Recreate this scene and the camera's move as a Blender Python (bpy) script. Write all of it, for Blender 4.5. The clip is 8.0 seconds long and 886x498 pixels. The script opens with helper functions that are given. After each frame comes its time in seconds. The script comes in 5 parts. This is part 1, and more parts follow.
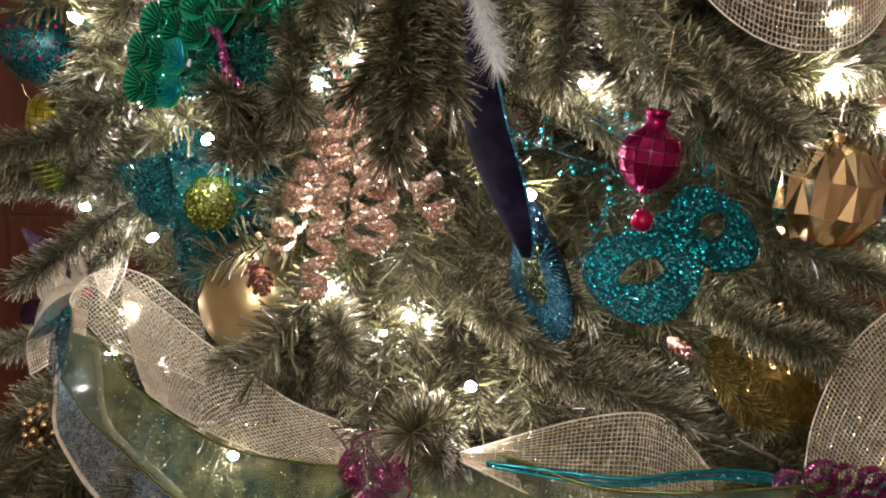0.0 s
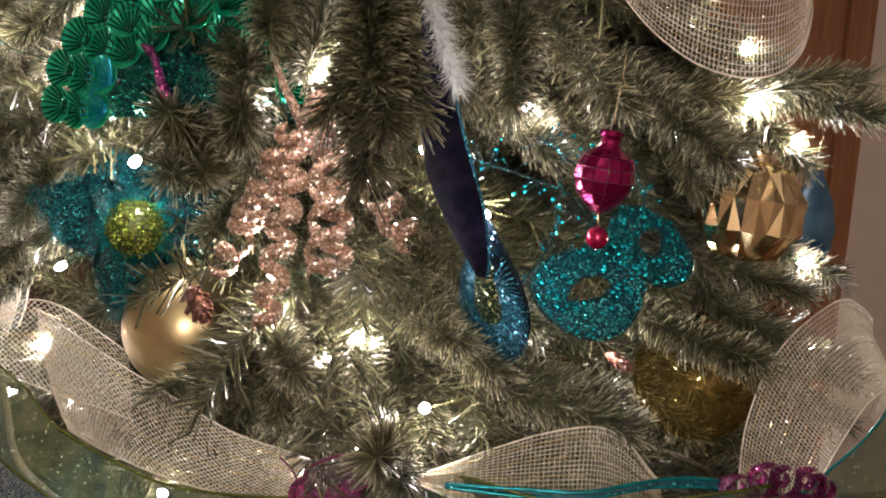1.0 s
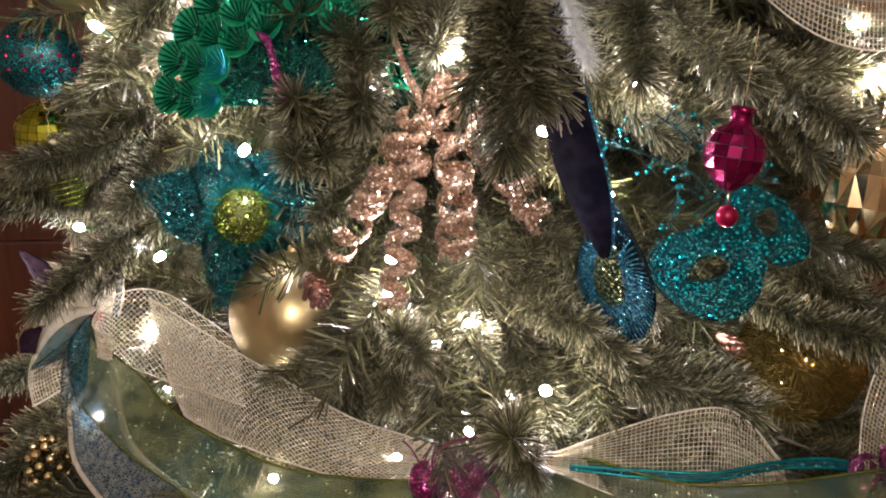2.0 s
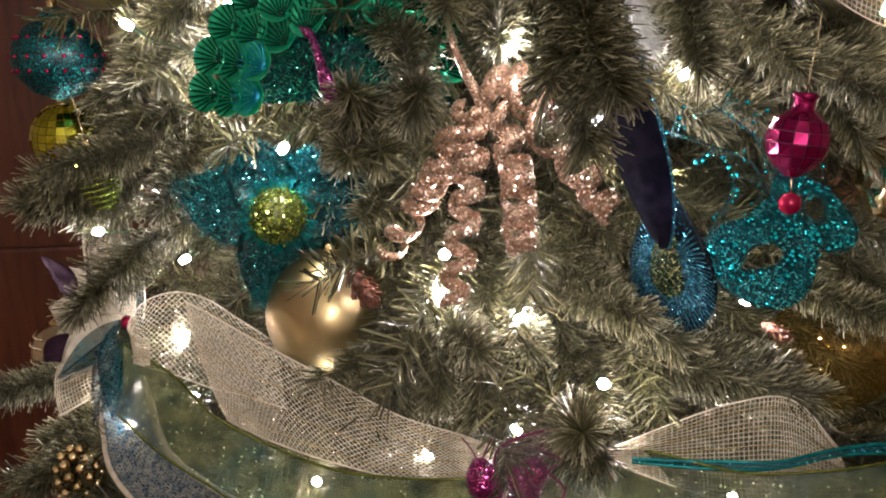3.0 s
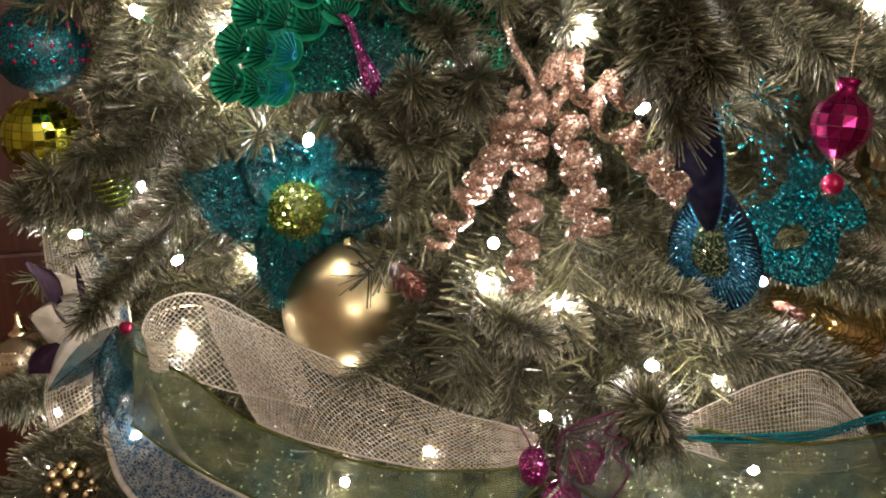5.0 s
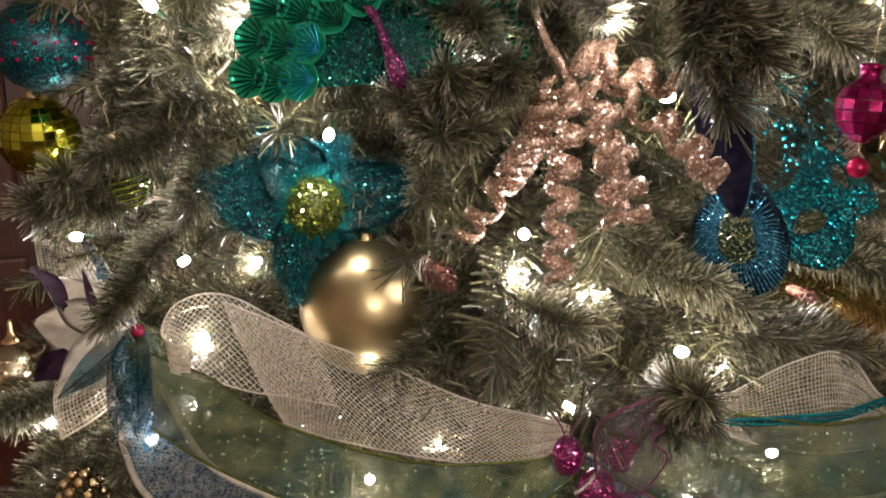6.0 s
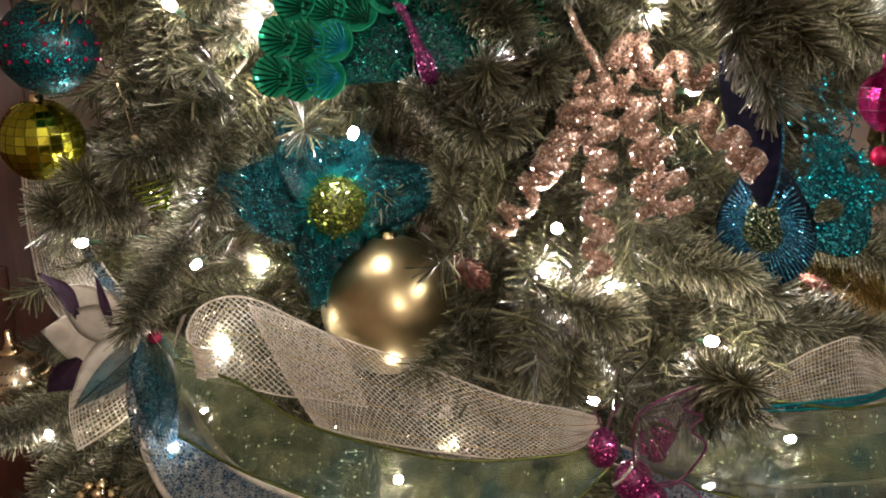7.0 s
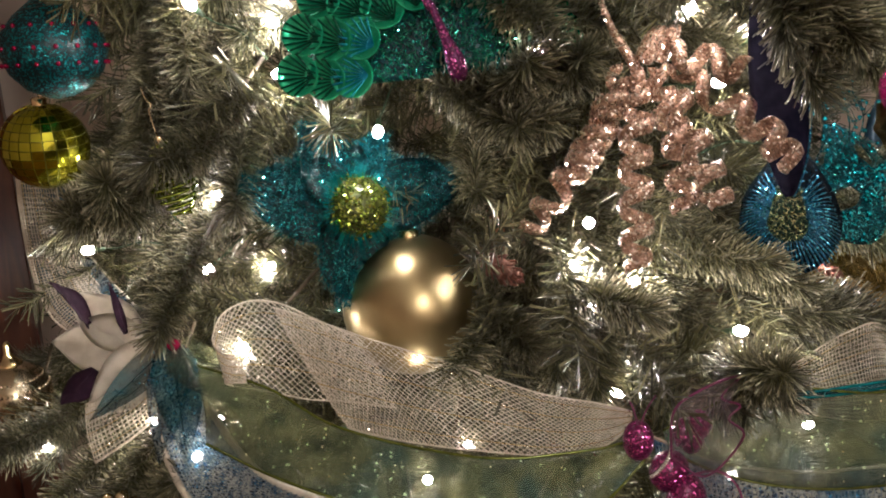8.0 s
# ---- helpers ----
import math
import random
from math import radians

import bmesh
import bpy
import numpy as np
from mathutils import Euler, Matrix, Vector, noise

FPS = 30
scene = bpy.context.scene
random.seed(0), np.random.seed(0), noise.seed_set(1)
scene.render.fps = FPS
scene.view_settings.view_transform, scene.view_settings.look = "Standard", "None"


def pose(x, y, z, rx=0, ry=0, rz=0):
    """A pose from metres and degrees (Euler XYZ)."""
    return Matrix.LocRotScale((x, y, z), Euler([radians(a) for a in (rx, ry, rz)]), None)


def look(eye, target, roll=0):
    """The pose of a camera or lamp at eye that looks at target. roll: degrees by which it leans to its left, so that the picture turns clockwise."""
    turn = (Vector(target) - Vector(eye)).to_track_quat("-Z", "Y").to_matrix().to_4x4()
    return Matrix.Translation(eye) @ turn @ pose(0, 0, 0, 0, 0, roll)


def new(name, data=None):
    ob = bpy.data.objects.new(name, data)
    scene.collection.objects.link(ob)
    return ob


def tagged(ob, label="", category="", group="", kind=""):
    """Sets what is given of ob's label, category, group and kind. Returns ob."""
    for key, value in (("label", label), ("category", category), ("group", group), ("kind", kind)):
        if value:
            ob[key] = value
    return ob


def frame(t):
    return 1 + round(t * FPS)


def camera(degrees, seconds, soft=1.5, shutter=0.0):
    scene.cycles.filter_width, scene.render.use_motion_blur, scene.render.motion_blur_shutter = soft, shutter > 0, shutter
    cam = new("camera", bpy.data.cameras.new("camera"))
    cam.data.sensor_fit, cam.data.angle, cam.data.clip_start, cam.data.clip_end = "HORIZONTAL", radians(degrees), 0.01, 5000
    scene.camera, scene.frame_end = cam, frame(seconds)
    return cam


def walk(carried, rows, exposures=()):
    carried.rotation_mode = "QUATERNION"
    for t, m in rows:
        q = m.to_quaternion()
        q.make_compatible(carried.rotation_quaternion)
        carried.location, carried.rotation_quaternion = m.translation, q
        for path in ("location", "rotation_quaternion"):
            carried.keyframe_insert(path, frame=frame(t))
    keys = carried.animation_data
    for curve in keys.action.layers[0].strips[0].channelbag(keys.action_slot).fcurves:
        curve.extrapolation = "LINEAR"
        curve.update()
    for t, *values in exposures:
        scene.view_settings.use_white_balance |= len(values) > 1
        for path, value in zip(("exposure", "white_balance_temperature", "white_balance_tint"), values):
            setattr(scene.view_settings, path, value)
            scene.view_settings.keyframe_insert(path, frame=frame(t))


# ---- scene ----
cam = camera(54.4, 8.0, soft=1.9)
PATH = [
    (0, (0.0, -0.015, 1.497), (0.002, 1.924, 1.007), 0.6),
    (0.2, (-0.015, -0.013, 1.495), (0.067, 1.928, 1.016), 0.9),
    (0.4, (-0.032, -0.012, 1.491), (0.206, 1.917, 1.019), 1.6),
    (0.5, (-0.042, -0.01, 1.494), (0.212, 1.915, 1.014), 1.6),
    (1, (-0.078, -0.009, 1.491), (0.215, 1.923, 1.063), 1.5),
    (1.5, (-0.119, -0.003, 1.487), (0.122, 1.934, 1.049), 0.8),
    (2, (-0.163, 0.001, 1.481), (0.052, 1.938, 1.033), 0.1),
    (2.2, (-0.184, 0.005, 1.478), (0.043, 1.941, 1.032), 0.0),
    (3.3, (-0.263, 0.025, 1.473), (0.038, 1.951, 1.023), -1.0),
    (3.5, (-0.28, 0.026, 1.471), (0.044, 1.95, 1.029), -1.0),
    (4, (-0.325, 0.039, 1.467), (0.073, 1.948, 1.025), -0.4),
    (4.5, (-0.363, 0.048, 1.465), (0.11, 1.938, 1.017), -0.5),
    (4.7, (-0.378, 0.054, 1.466), (0.122, 1.937, 1.014), -0.6),
    (5.8, (-0.465, 0.081, 1.454), (0.162, 1.928, 1.009), -1.2),
    (6, (-0.475, 0.088, 1.458), (0.165, 1.927, 1.003), -1.4),
    (6.5, (-0.512, 0.102, 1.456), (0.177, 1.923, 1.002), -1.7),
    (7, (-0.547, 0.117, 1.456), (0.188, 1.92, 0.999), -2.1),
    (7.5, (-0.584, 0.135, 1.455), (0.2, 1.917, 0.998), -2.5),
    (8, (-0.614, 0.153, 1.456), (0.211, 1.915, 0.994), -2.9),
]
walk(cam, [(t, look(eye, target, roll)) for t, eye, target, roll in PATH], [(0, 0.12), (2, 0.1), (4.5, 0.0), (8, -0.1)])

# ---- world and room light ----
world = bpy.data.worlds.new("world")
world.use_nodes = True
world.node_tree.nodes["Background"].inputs[0].default_value = (0.9, 0.75, 0.55, 1)
world.node_tree.nodes["Background"].inputs[1].default_value = 0.05
scene.world = world

AXIS = Vector((0.0, 1.37, 0.0))          # trunk of the tree
VIEW = Vector((-0.3, 0.05, 1.47))        # open side of the room, in front of the tree
BULB_POWER = 660.0
rnd = random.Random(7)


# ---- small building tools ----
def V(*a):
    return Vector(a)


def link_bm(name, bm, mat, parent=None, smooth=True):
    me = bpy.data.meshes.new(name)
    bm.normal_update()
    bm.to_mesh(me)
    bm.free()
    return link_me(name, me, mat, parent, smooth)


def link_me(name, me, mat, parent=None, smooth=True):
    mats = mat if isinstance(mat, (list, tuple)) else [mat]
    if not me.materials:
        for q in mats:
            me.materials.append(q)
        if smooth:
            me.polygons.foreach_set("use_smooth", [True] * len(me.polygons))
    ob = new(name, me)
    if parent is not None:
        ob.parent = parent
    return ob


def part(name, bm, mat, parent, label="", smooth=True):
    ob = link_bm(name, bm, mat, parent, smooth)
    if label:
        tagged(ob, label)
    return ob


def empty(name, m, label, category, group=""):
    ob = new(name)
    ob.empty_display_size = 0.02
    ob.matrix_basis = m
    tagged(ob, label, category, group)
    return ob


def frame_to(d, up=V(0, 0, 1)):
    """A turn whose local z runs along d and whose local y leans to up."""
    z = Vector(d).normalized()
    x = up.cross(z)
    if x.length < 1e-4:
        x = V(1, 0, 0)
    x.normalize()
    y = z.cross(x)
    return Matrix((x, y, z)).transposed().to_4x4()


def spot(p, d=None, up=V(0, 0, 1)):
    m = Matrix.Translation(p)
    return m if d is None else m @ frame_to(d, up)


def lathe(bm, prof, n=32, m=Matrix(), squash=1.0):
    """Turned body: prof is rows of (radius, z)."""
    rings = []
    for r, z in prof:
        if r < 1e-6:
            rings.append([bm.verts.new(m @ V(0, 0, z))])
        else:
            rings.append([bm.verts.new(m @ V(r * math.cos(2 * math.pi * i / n), r * squash * math.sin(2 * math.pi * i / n), z)) for i in range(n)])
    for a, b in zip(rings, rings[1:]):
        for i in range(n):
            j = (i + 1) % n
            f = [a[i % len(a)], a[j % len(a)], b[j % len(b)], b[i % len(b)]]
            f = list(dict.fromkeys(f))
            if len(f) > 2:
                try:
                    bm.faces.new(f)
                except ValueError:
                    pass
    return bm


def ball(bm, c, r, seg=24, rings=14, scale=(1, 1, 1)):
    bmesh.ops.create_uvsphere(bm, u_segments=seg, v_segments=rings, radius=r, matrix=Matrix.Translation(c) @ Matrix.Diagonal((*scale, 1)))
    return bm


def box(bm, lo, hi, bevel=0.0):
    lo, hi = Vector(lo), Vector(hi)
    g = bmesh.ops.create_cube(bm, size=1, matrix=Matrix.Translation((lo + hi) / 2) @ Matrix.Diagonal((*(hi - lo), 1)))
    if bevel:
        es = list({e for v in g["verts"] for e in v.link_edges})
        bmesh.ops.bevel(bm, geom=es, offset=bevel, segments=2, affect="EDGES", profile=0.6)
    return bm


def tube(bm, pts, r, n=6, taper=None):
    """A round bar along pts; r may be a list."""
    pts = [Vector(p) for p in pts]
    rings = []
    side = V(0.31, 0.57, 0.76)
    for i, p in enumerate(pts):
        d = (pts[min(i + 1, len(pts) - 1)] - pts[max(i - 1, 0)]).normalized()
        x = (side - d * side.dot(d))
        x = x.normalized() if x.length > 1e-4 else d.orthogonal().normalized()
        side = x
        y = d.cross(x)
        rr = r[i] if isinstance(r, (list, tuple)) else r
        rings.append([bm.verts.new(p + x * rr * math.cos(2 * math.pi * k / n) + y * rr * math.sin(2 * math.pi * k / n)) for k in range(n)])
    for a, b in zip(rings, rings[1:]):
        for k in range(n):
            bm.faces.new((a[k], a[(k + 1) % n], b[(k + 1) % n], b[k]))
    bm.faces.new(rings[0][::-1])
    bm.faces.new(rings[-1])
    return bm


def spline(ctrl, k):
    """Points of a smooth line through ctrl, k steps a stretch."""
    c = [Vector(p) for p in ctrl]
    out = []
    for i in range(len(c) - 1):
        p0, p1, p2, p3 = c[max(i - 1, 0)], c[i], c[i + 1], c[min(i + 2, len(c) - 1)]
        for j in range(k):
            t = j / k
            out.append(0.5 * ((2 * p1) + (p2 - p0) * t + (2 * p0 - 5 * p1 + 4 * p2 - p3) * t * t + (3 * p1 - p0 - 3 * p2 + p3) * t ** 3))
    out.append(c[-1])
    return out


# ---- materials ----
def base(name, color, rough=0.5, metal=0.0, **extra):
    m = bpy.data.materials.new(name)
    m.use_nodes = True
    b = m.node_tree.nodes["Principled BSDF"]
    b.inputs["Base Color"].default_value = (*color, 1)
    b.inputs["Roughness"].default_value = rough
    b.inputs["Metallic"].default_value = metal
    for k, v in extra.items():
        b.inputs[k.replace("_", " ")].default_value = v
    return m, m.node_tree.nodes, m.node_tree.links, b


def ramp_of(nodes, stops):
    r = nodes.new("ShaderNodeValToRGB")
    while len(r.color_ramp.elements) < len(stops):
        r.color_ramp.elements.new(0.5)
    for e, (p, c) in zip(r.color_ramp.elements, stops):
        e.position, e.color = p, (*c, 1)
    return r


def coords(nodes):
    return nodes.new("ShaderNodeTexCoord").outputs["Object"]


def mottled(name, a, b_, scale, rough=0.5, metal=0.0, bump=0.2, fine=400.0, detail=4.0, **extra):
    """Two tones in clouds, with a fine grain in relief."""
    m, n, l, b = base(name, a, rough, metal, **extra)
    co = coords(n)
    t = n.new("ShaderNodeTexNoise")
    t.inputs["Scale"].default_value, t.inputs["Detail"].default_value = scale, detail
    l.new(co, t.inputs["Vector"])
    r = ramp_of(n, [(0.35, a), (0.65, b_)])
    l.new(t.outputs["Fac"], r.inputs[0])
    l.new(r.outputs[0], b.inputs["Base Color"])
    f = n.new("ShaderNodeTexNoise")
    f.inputs["Scale"].default_value = fine
    l.new(co, f.inputs["Vector"])
    bp = n.new("ShaderNodeBump")
    bp.inputs["Strength"].default_value, bp.inputs["Distance"].default_value = bump, 0.0005
    l.new(f.outputs["Fac"], bp.inputs["Height"])
    l.new(bp.outputs[0], b.inputs["Normal"])
    return m


def glitter(name, a, b_, cell=0.0014, tilt=0.9, rough=0.12, metal=0.85, under=0.35, share=0.3):
    """Satin ground strewn with flakes: a share of the cells are small bright facets, each with its own tilt."""
    m, n, l, b = base(name, a, rough, metal)
    co = coords(n)
    v = n.new("ShaderNodeTexVoronoi")
    v.inputs["Scale"].default_value = 1 / cell
    l.new(co, v.inputs["Vector"])
    sep = n.new("ShaderNodeSeparateColor")
    l.new(v.outputs["Color"], sep.inputs[0])
    flake = n.new("ShaderNodeMath")
    flake.operation = "GREATER_THAN"
    flake.inputs[1].default_value = 1 - share
    l.new(sep.outputs[1], flake.inputs[0])

    def by_flake(off, on):
        q = n.new("ShaderNodeMapRange")
        q.inputs["To Min"].default_value, q.inputs["To Max"].default_value = off, on
        l.new(flake.outputs[0], q.inputs["Value"])
        return q.outputs[0]

    geo = n.new("ShaderNodeNewGeometry")
    off = n.new("ShaderNodeVectorMath")
    off.operation = "SUBTRACT"
    l.new(v.outputs["Color"], off.inputs[0])
    off.inputs[1].default_value = (0.5, 0.85, 0.5)
    sc = n.new("ShaderNodeVectorMath")
    sc.operation = "SCALE"
    l.new(by_flake(0.15, tilt * 1.6), sc.inputs["Scale"])
    l.new(off.outputs[0], sc.inputs[0])
    add = n.new("ShaderNodeVectorMath")
    l.new(sc.outputs[0], add.inputs[0])
    l.new(geo.outputs["Normal"], add.inputs[1])
    nm = n.new("ShaderNodeVectorMath")
    nm.operation = "NORMALIZE"
    l.new(add.outputs[0], nm.inputs[0])
    l.new(nm.outputs[0], b.inputs["Normal"])
    r = ramp_of(n, [(0.1, [c * under for c in a]), (0.9, a)])
    l.new(sep.outputs[0], r.inputs[0])
    mx = n.new("ShaderNodeMix")
    mx.data_type = "RGBA"
    l.new(flake.outputs[0], mx.inputs["Factor"])
    l.new(r.outputs[0], mx.inputs["A"])
    mx.inputs["B"].default_value = (*b_, 1)
    l.new(mx.outputs["Result"], b.inputs["Base Color"])
    l.new(by_flake(0.25, 0.95), b.inputs["Metallic"])
    l.new(by_flake(0.4, rough * 1.5), b.inputs["Roughness"])
    return m


def sheer(name, a, b_, alpha, rough=0.4, scale=60.0, speck=None, metal=0.0, spread=0.15, patch=None, crinkle=0.002):
    """Thin see-through cloth: cloudy tone, light comes through it."""
    m, n, l, b = base(name, a, rough, metal)
    co = coords(n)
    t = n.new("ShaderNodeTexNoise")
    t.inputs["Scale"].default_value, t.inputs["Detail"].default_value = scale, 6
    l.new(co, t.inputs["Vector"])
    r = ramp_of(n, [(0.5 - spread, a), (0.5 + spread, b_)])
    l.new(t.outputs["Fac"], r.inputs[0])
    col = r.outputs[0]
    if patch:
        t2 = n.new("ShaderNodeTexNoise")
        t2.inputs["Scale"].default_value, t2.inputs["Detail"].default_value = 17, 3
        l.new(co, t2.inputs["Vector"])
        r2 = ramp_of(n, [(0.48, (0, 0, 0)), (0.68, (0.85, 0.85, 0.85))])
        l.new(t2.outputs["Fac"], r2.inputs[0])
        mp = n.new("ShaderNodeMix")
        mp.data_type = "RGBA"
        l.new(r2.outputs[0], mp.inputs["Factor"])
        l.new(col, mp.inputs["A"])
        mp.inputs["B"].default_value = (*patch, 1)
        col = mp.outputs["Result"]
    if speck:
        v = n.new("ShaderNodeTexVoronoi")
        v.inputs["Scale"].default_value = 420
        l.new(co, v.inputs["Vector"])
        sep = n.new("ShaderNodeSeparateColor")
        l.new(v.outputs["Color"], sep.inputs[0])
        gt = n.new("ShaderNodeMath")
        gt.operation = "GREATER_THAN"
        gt.inputs[1].default_value = 0.985
        l.new(sep.outputs[0], gt.inputs[0])
        mx = n.new("ShaderNodeMix")
        mx.data_type = "RGBA"
        l.new(gt.outputs[0], mx.inputs["Factor"])
        l.new(col, mx.inputs["A"])
        mx.inputs["B"].default_value = (*speck, 1)
        col = mx.outputs["Result"]
        l.new(gt.outputs[0], b.inputs["Metallic"])
    l.new(col, b.inputs["Base Color"])
    bp = n.new("ShaderNodeBump")
    bp.inputs["Strength"].default_value, bp.inputs["Distance"].default_value = 0.7, crinkle
    l.new(t.outputs["Fac"], bp.inputs["Height"])
    l.new(bp.outputs[0], b.inputs["Normal"])
    tr = n.new("ShaderNodeBsdfTranslucent")
    l.new(col, tr.inputs["Color"])
    tp = n.new("ShaderNodeBsdfTransparent")
    m1, m2 = n.new("ShaderNodeMixShader"), n.new("ShaderNodeMixShader")
    m1.inputs[0].default_value, m2.inputs[0].default_value = 0.4, alpha
    l.new(b.outputs[0], m1.inputs[1])
    l.new(tr.outputs[0], m1.inputs[2])
    l.new(tp.outputs[0], m2.inputs[1])
    l.new(m1.outputs[0], m2.inputs[2])
    l.new(m2.outputs[0], n["Material Output"].inputs[0])
    return m


def needle_paint(name, stops, tips, rough):
    """Each needle has its own tone and a frosted end; the attribute 'tip' runs from 0 to 1 along it."""
    m, n, l, b = base(name, (0.11, 0.11, 0.07), rough)
    geo, inf = n.new("ShaderNodeNewGeometry"), n.new("ShaderNodeObjectInfo")
    r, r2 = ramp_of(n, stops), ramp_of(n, tips)
    l.new(geo.outputs["Random Per Island"], r.inputs[0])
    l.new(geo.outputs["Random Per Island"], r2.inputs[0])
    at = n.new("ShaderNodeAttribute")
    at.attribute_name = "tip"
    fac = n.new("ShaderNodeMapRange")
    fac.interpolation_type = "SMOOTHSTEP"
    fac.inputs["From Min"].default_value, fac.inputs["From Max"].default_value = 0.62, 0.95
    l.new(at.outputs["Fac"], fac.inputs["Value"])
    mx = n.new("ShaderNodeMix")
    mx.data_type = "RGBA"
    l.new(fac.outputs[0], mx.inputs["Factor"])
    l.new(r.outputs[0], mx.inputs["A"])
    l.new(r2.outputs[0], mx.inputs["B"])
    hs = n.new("ShaderNodeHueSaturation")
    mr = n.new("ShaderNodeMapRange")
    mr.inputs["To Min"].default_value, mr.inputs["To Max"].default_value = 0.65, 1.25
    l.new(inf.outputs["Random"], mr.inputs["Value"])
    l.new(mr.outputs[0], hs.inputs["Value"])
    l.new(mx.outputs["Result"], hs.inputs["Color"])
    l.new(hs.outputs[0], b.inputs["Base Color"])
    return m


def glow(name, color, power):
    m = bpy.data.materials.new(name)
    m.use_nodes = True
    n, l = m.node_tree.nodes, m.node_tree.links
    n.remove(n["Principled BSDF"])
    e = n.new("ShaderNodeEmission")
    e.inputs[0].default_value, e.inputs[1].default_value = (*color, 1), power
    l.new(e.outputs[0], n["Material Output"].inputs[0])
    return m


def wood_paint(name, a, b_, along="Z"):
    m, n, l, b = base(name, a, 0.32)
    mp = n.new("ShaderNodeMapping")
    mp.inputs["Scale"].default_value = {"Z": (14, 14, 1.2), "X": (1.2, 14, 14)}[along]
    l.new(coords(n), mp.inputs[0])
    t = n.new("ShaderNodeTexNoise")
    t.inputs["Scale"].default_value, t.inputs["Detail"].default_value, t.inputs["Distortion"].default_value = 2.5, 8, 1.4
    l.new(mp.outputs[0], t.inputs["Vector"])
    r = ramp_of(n, [(0.3, a), (0.7, b_)])
    l.new(t.outputs["Fac"], r.inputs[0])
    l.new(r.outputs[0], b.inputs["Base Color"])
    bp = n.new("ShaderNodeBump")
    bp.inputs["Strength"].default_value, bp.inputs["Distance"].default_value = 0.15, 0.001
    l.new(t.outputs["Fac"], bp.inputs["Height"])
    l.new(bp.outputs[0], b.inputs["Normal"])
    return m


M = {
    "needle": needle_paint("needle", [(0.0, (0.022, 0.021, 0.009)), (0.5, (0.062, 0.058, 0.024)), (0.85, (0.12, 0.112, 0.05)), (1.0, (0.28, 0.26, 0.14))],
                           [(0.0, (0.06, 0.055, 0.03)), (0.5, (0.155, 0.14, 0.083)), (1.0, (0.43, 0.395, 0.28))], 0.34),
    "stem": mottled("stem", (0.06, 0.045, 0.03), (0.1, 0.075, 0.045), 60, 0.8),
    "bulb": glow("bulb", (1.0, 0.925, 0.875), BULB_POWER),
    "socket": mottled("socket", (0.02, 0.05, 0.025), (0.03, 0.07, 0.03), 80, 0.5),
    "gold_satin": mottled("gold_satin", (0.44, 0.34, 0.18), (0.5, 0.39, 0.21), 30, 0.33, 1.0, 0.05),
    "gold_shiny": mottled("gold_shiny", (0.72, 0.54, 0.3), (0.8, 0.64, 0.4), 20, 0.08, 1.0, 0.03),
    "cream_yarn": mottled("cream_yarn", (0.52, 0.45, 0.36), (0.68, 0.6, 0.5), 90, 0.6, 0, 0.3),
    "blue_yarn": mottled("blue_yarn", (0.008, 0.06, 0.13), (0.34, 0.33, 0.3), 110, 0.5, 0, 0.3),
    "lurex": mottled("lurex", (0.85, 0.65, 0.3), (0.95, 0.8, 0.45), 200, 0.2, 1.0),
    # metal tones of the added flakes that imitate glints on the ribbons
    "flake": mottled("flake", (0.9, 0.82, 0.65), (0.95, 0.9, 0.8), 200, 0.18, 1.0),
    "glint_flake_blue": mottled("glint_flake_blue", (0.1, 0.5, 0.7), (0.3, 0.8, 0.8), 200, 0.18, 1.0),
    "olive_wire": mottled("olive_wire", (0.075, 0.085, 0.015), (0.15, 0.16, 0.03), 90, 0.22, 0.5),
    "teal_wire": mottled("teal_wire", (0.0, 0.15, 0.17), (0.01, 0.24, 0.26), 90, 0.25, 0.6),
    "green_sheer": sheer("green_sheer", (0.035, 0.055, 0.038), (0.22, 0.23, 0.11), 0.5, 0.16, 48, (0.6, 0.8, 0.5), 0.0, 0.17, (0.03, 0.095, 0.10), 0.006),
    "teal_sheer": sheer("teal_sheer", (0.004, 0.07, 0.09), (0.02, 0.17, 0.22), 0.68, 0.25, 90, (0.1, 0.6, 0.8)),
    "blue_sheer": sheer("blue_sheer", (0.003, 0.04, 0.10), (0.4, 0.39, 0.33), 0.8, 0.22, 330, (0.1, 0.55, 0.9), 0.0, 0.05, (0.008, 0.11, 0.2), 0.003),
    "wall": mottled("wall", (0.68, 0.56, 0.48), (0.73, 0.61, 0.53), 3, 0.7, 0, 0.3, 300),
    "ceiling": mottled("ceiling", (0.7, 0.66, 0.6), (0.75, 0.7, 0.64), 3, 0.8),
    "floor": wood_paint("floor", (0.12, 0.055, 0.025), (0.2, 0.1, 0.05), "X"),
    "cherry": wood_paint("cherry", (0.06, 0.014, 0.007), (0.115, 0.03, 0.013)),
    "oak": wood_paint("oak", (0.24, 0.085, 0.035), (0.36, 0.15, 0.07)),
}


# ---- the room ----
def plane_box(name, lo, hi, mat):
    bm = box(bmesh.new(), lo, hi)
    return tagged(link_bm(name, bm, M[mat], None, False), kind="structure")


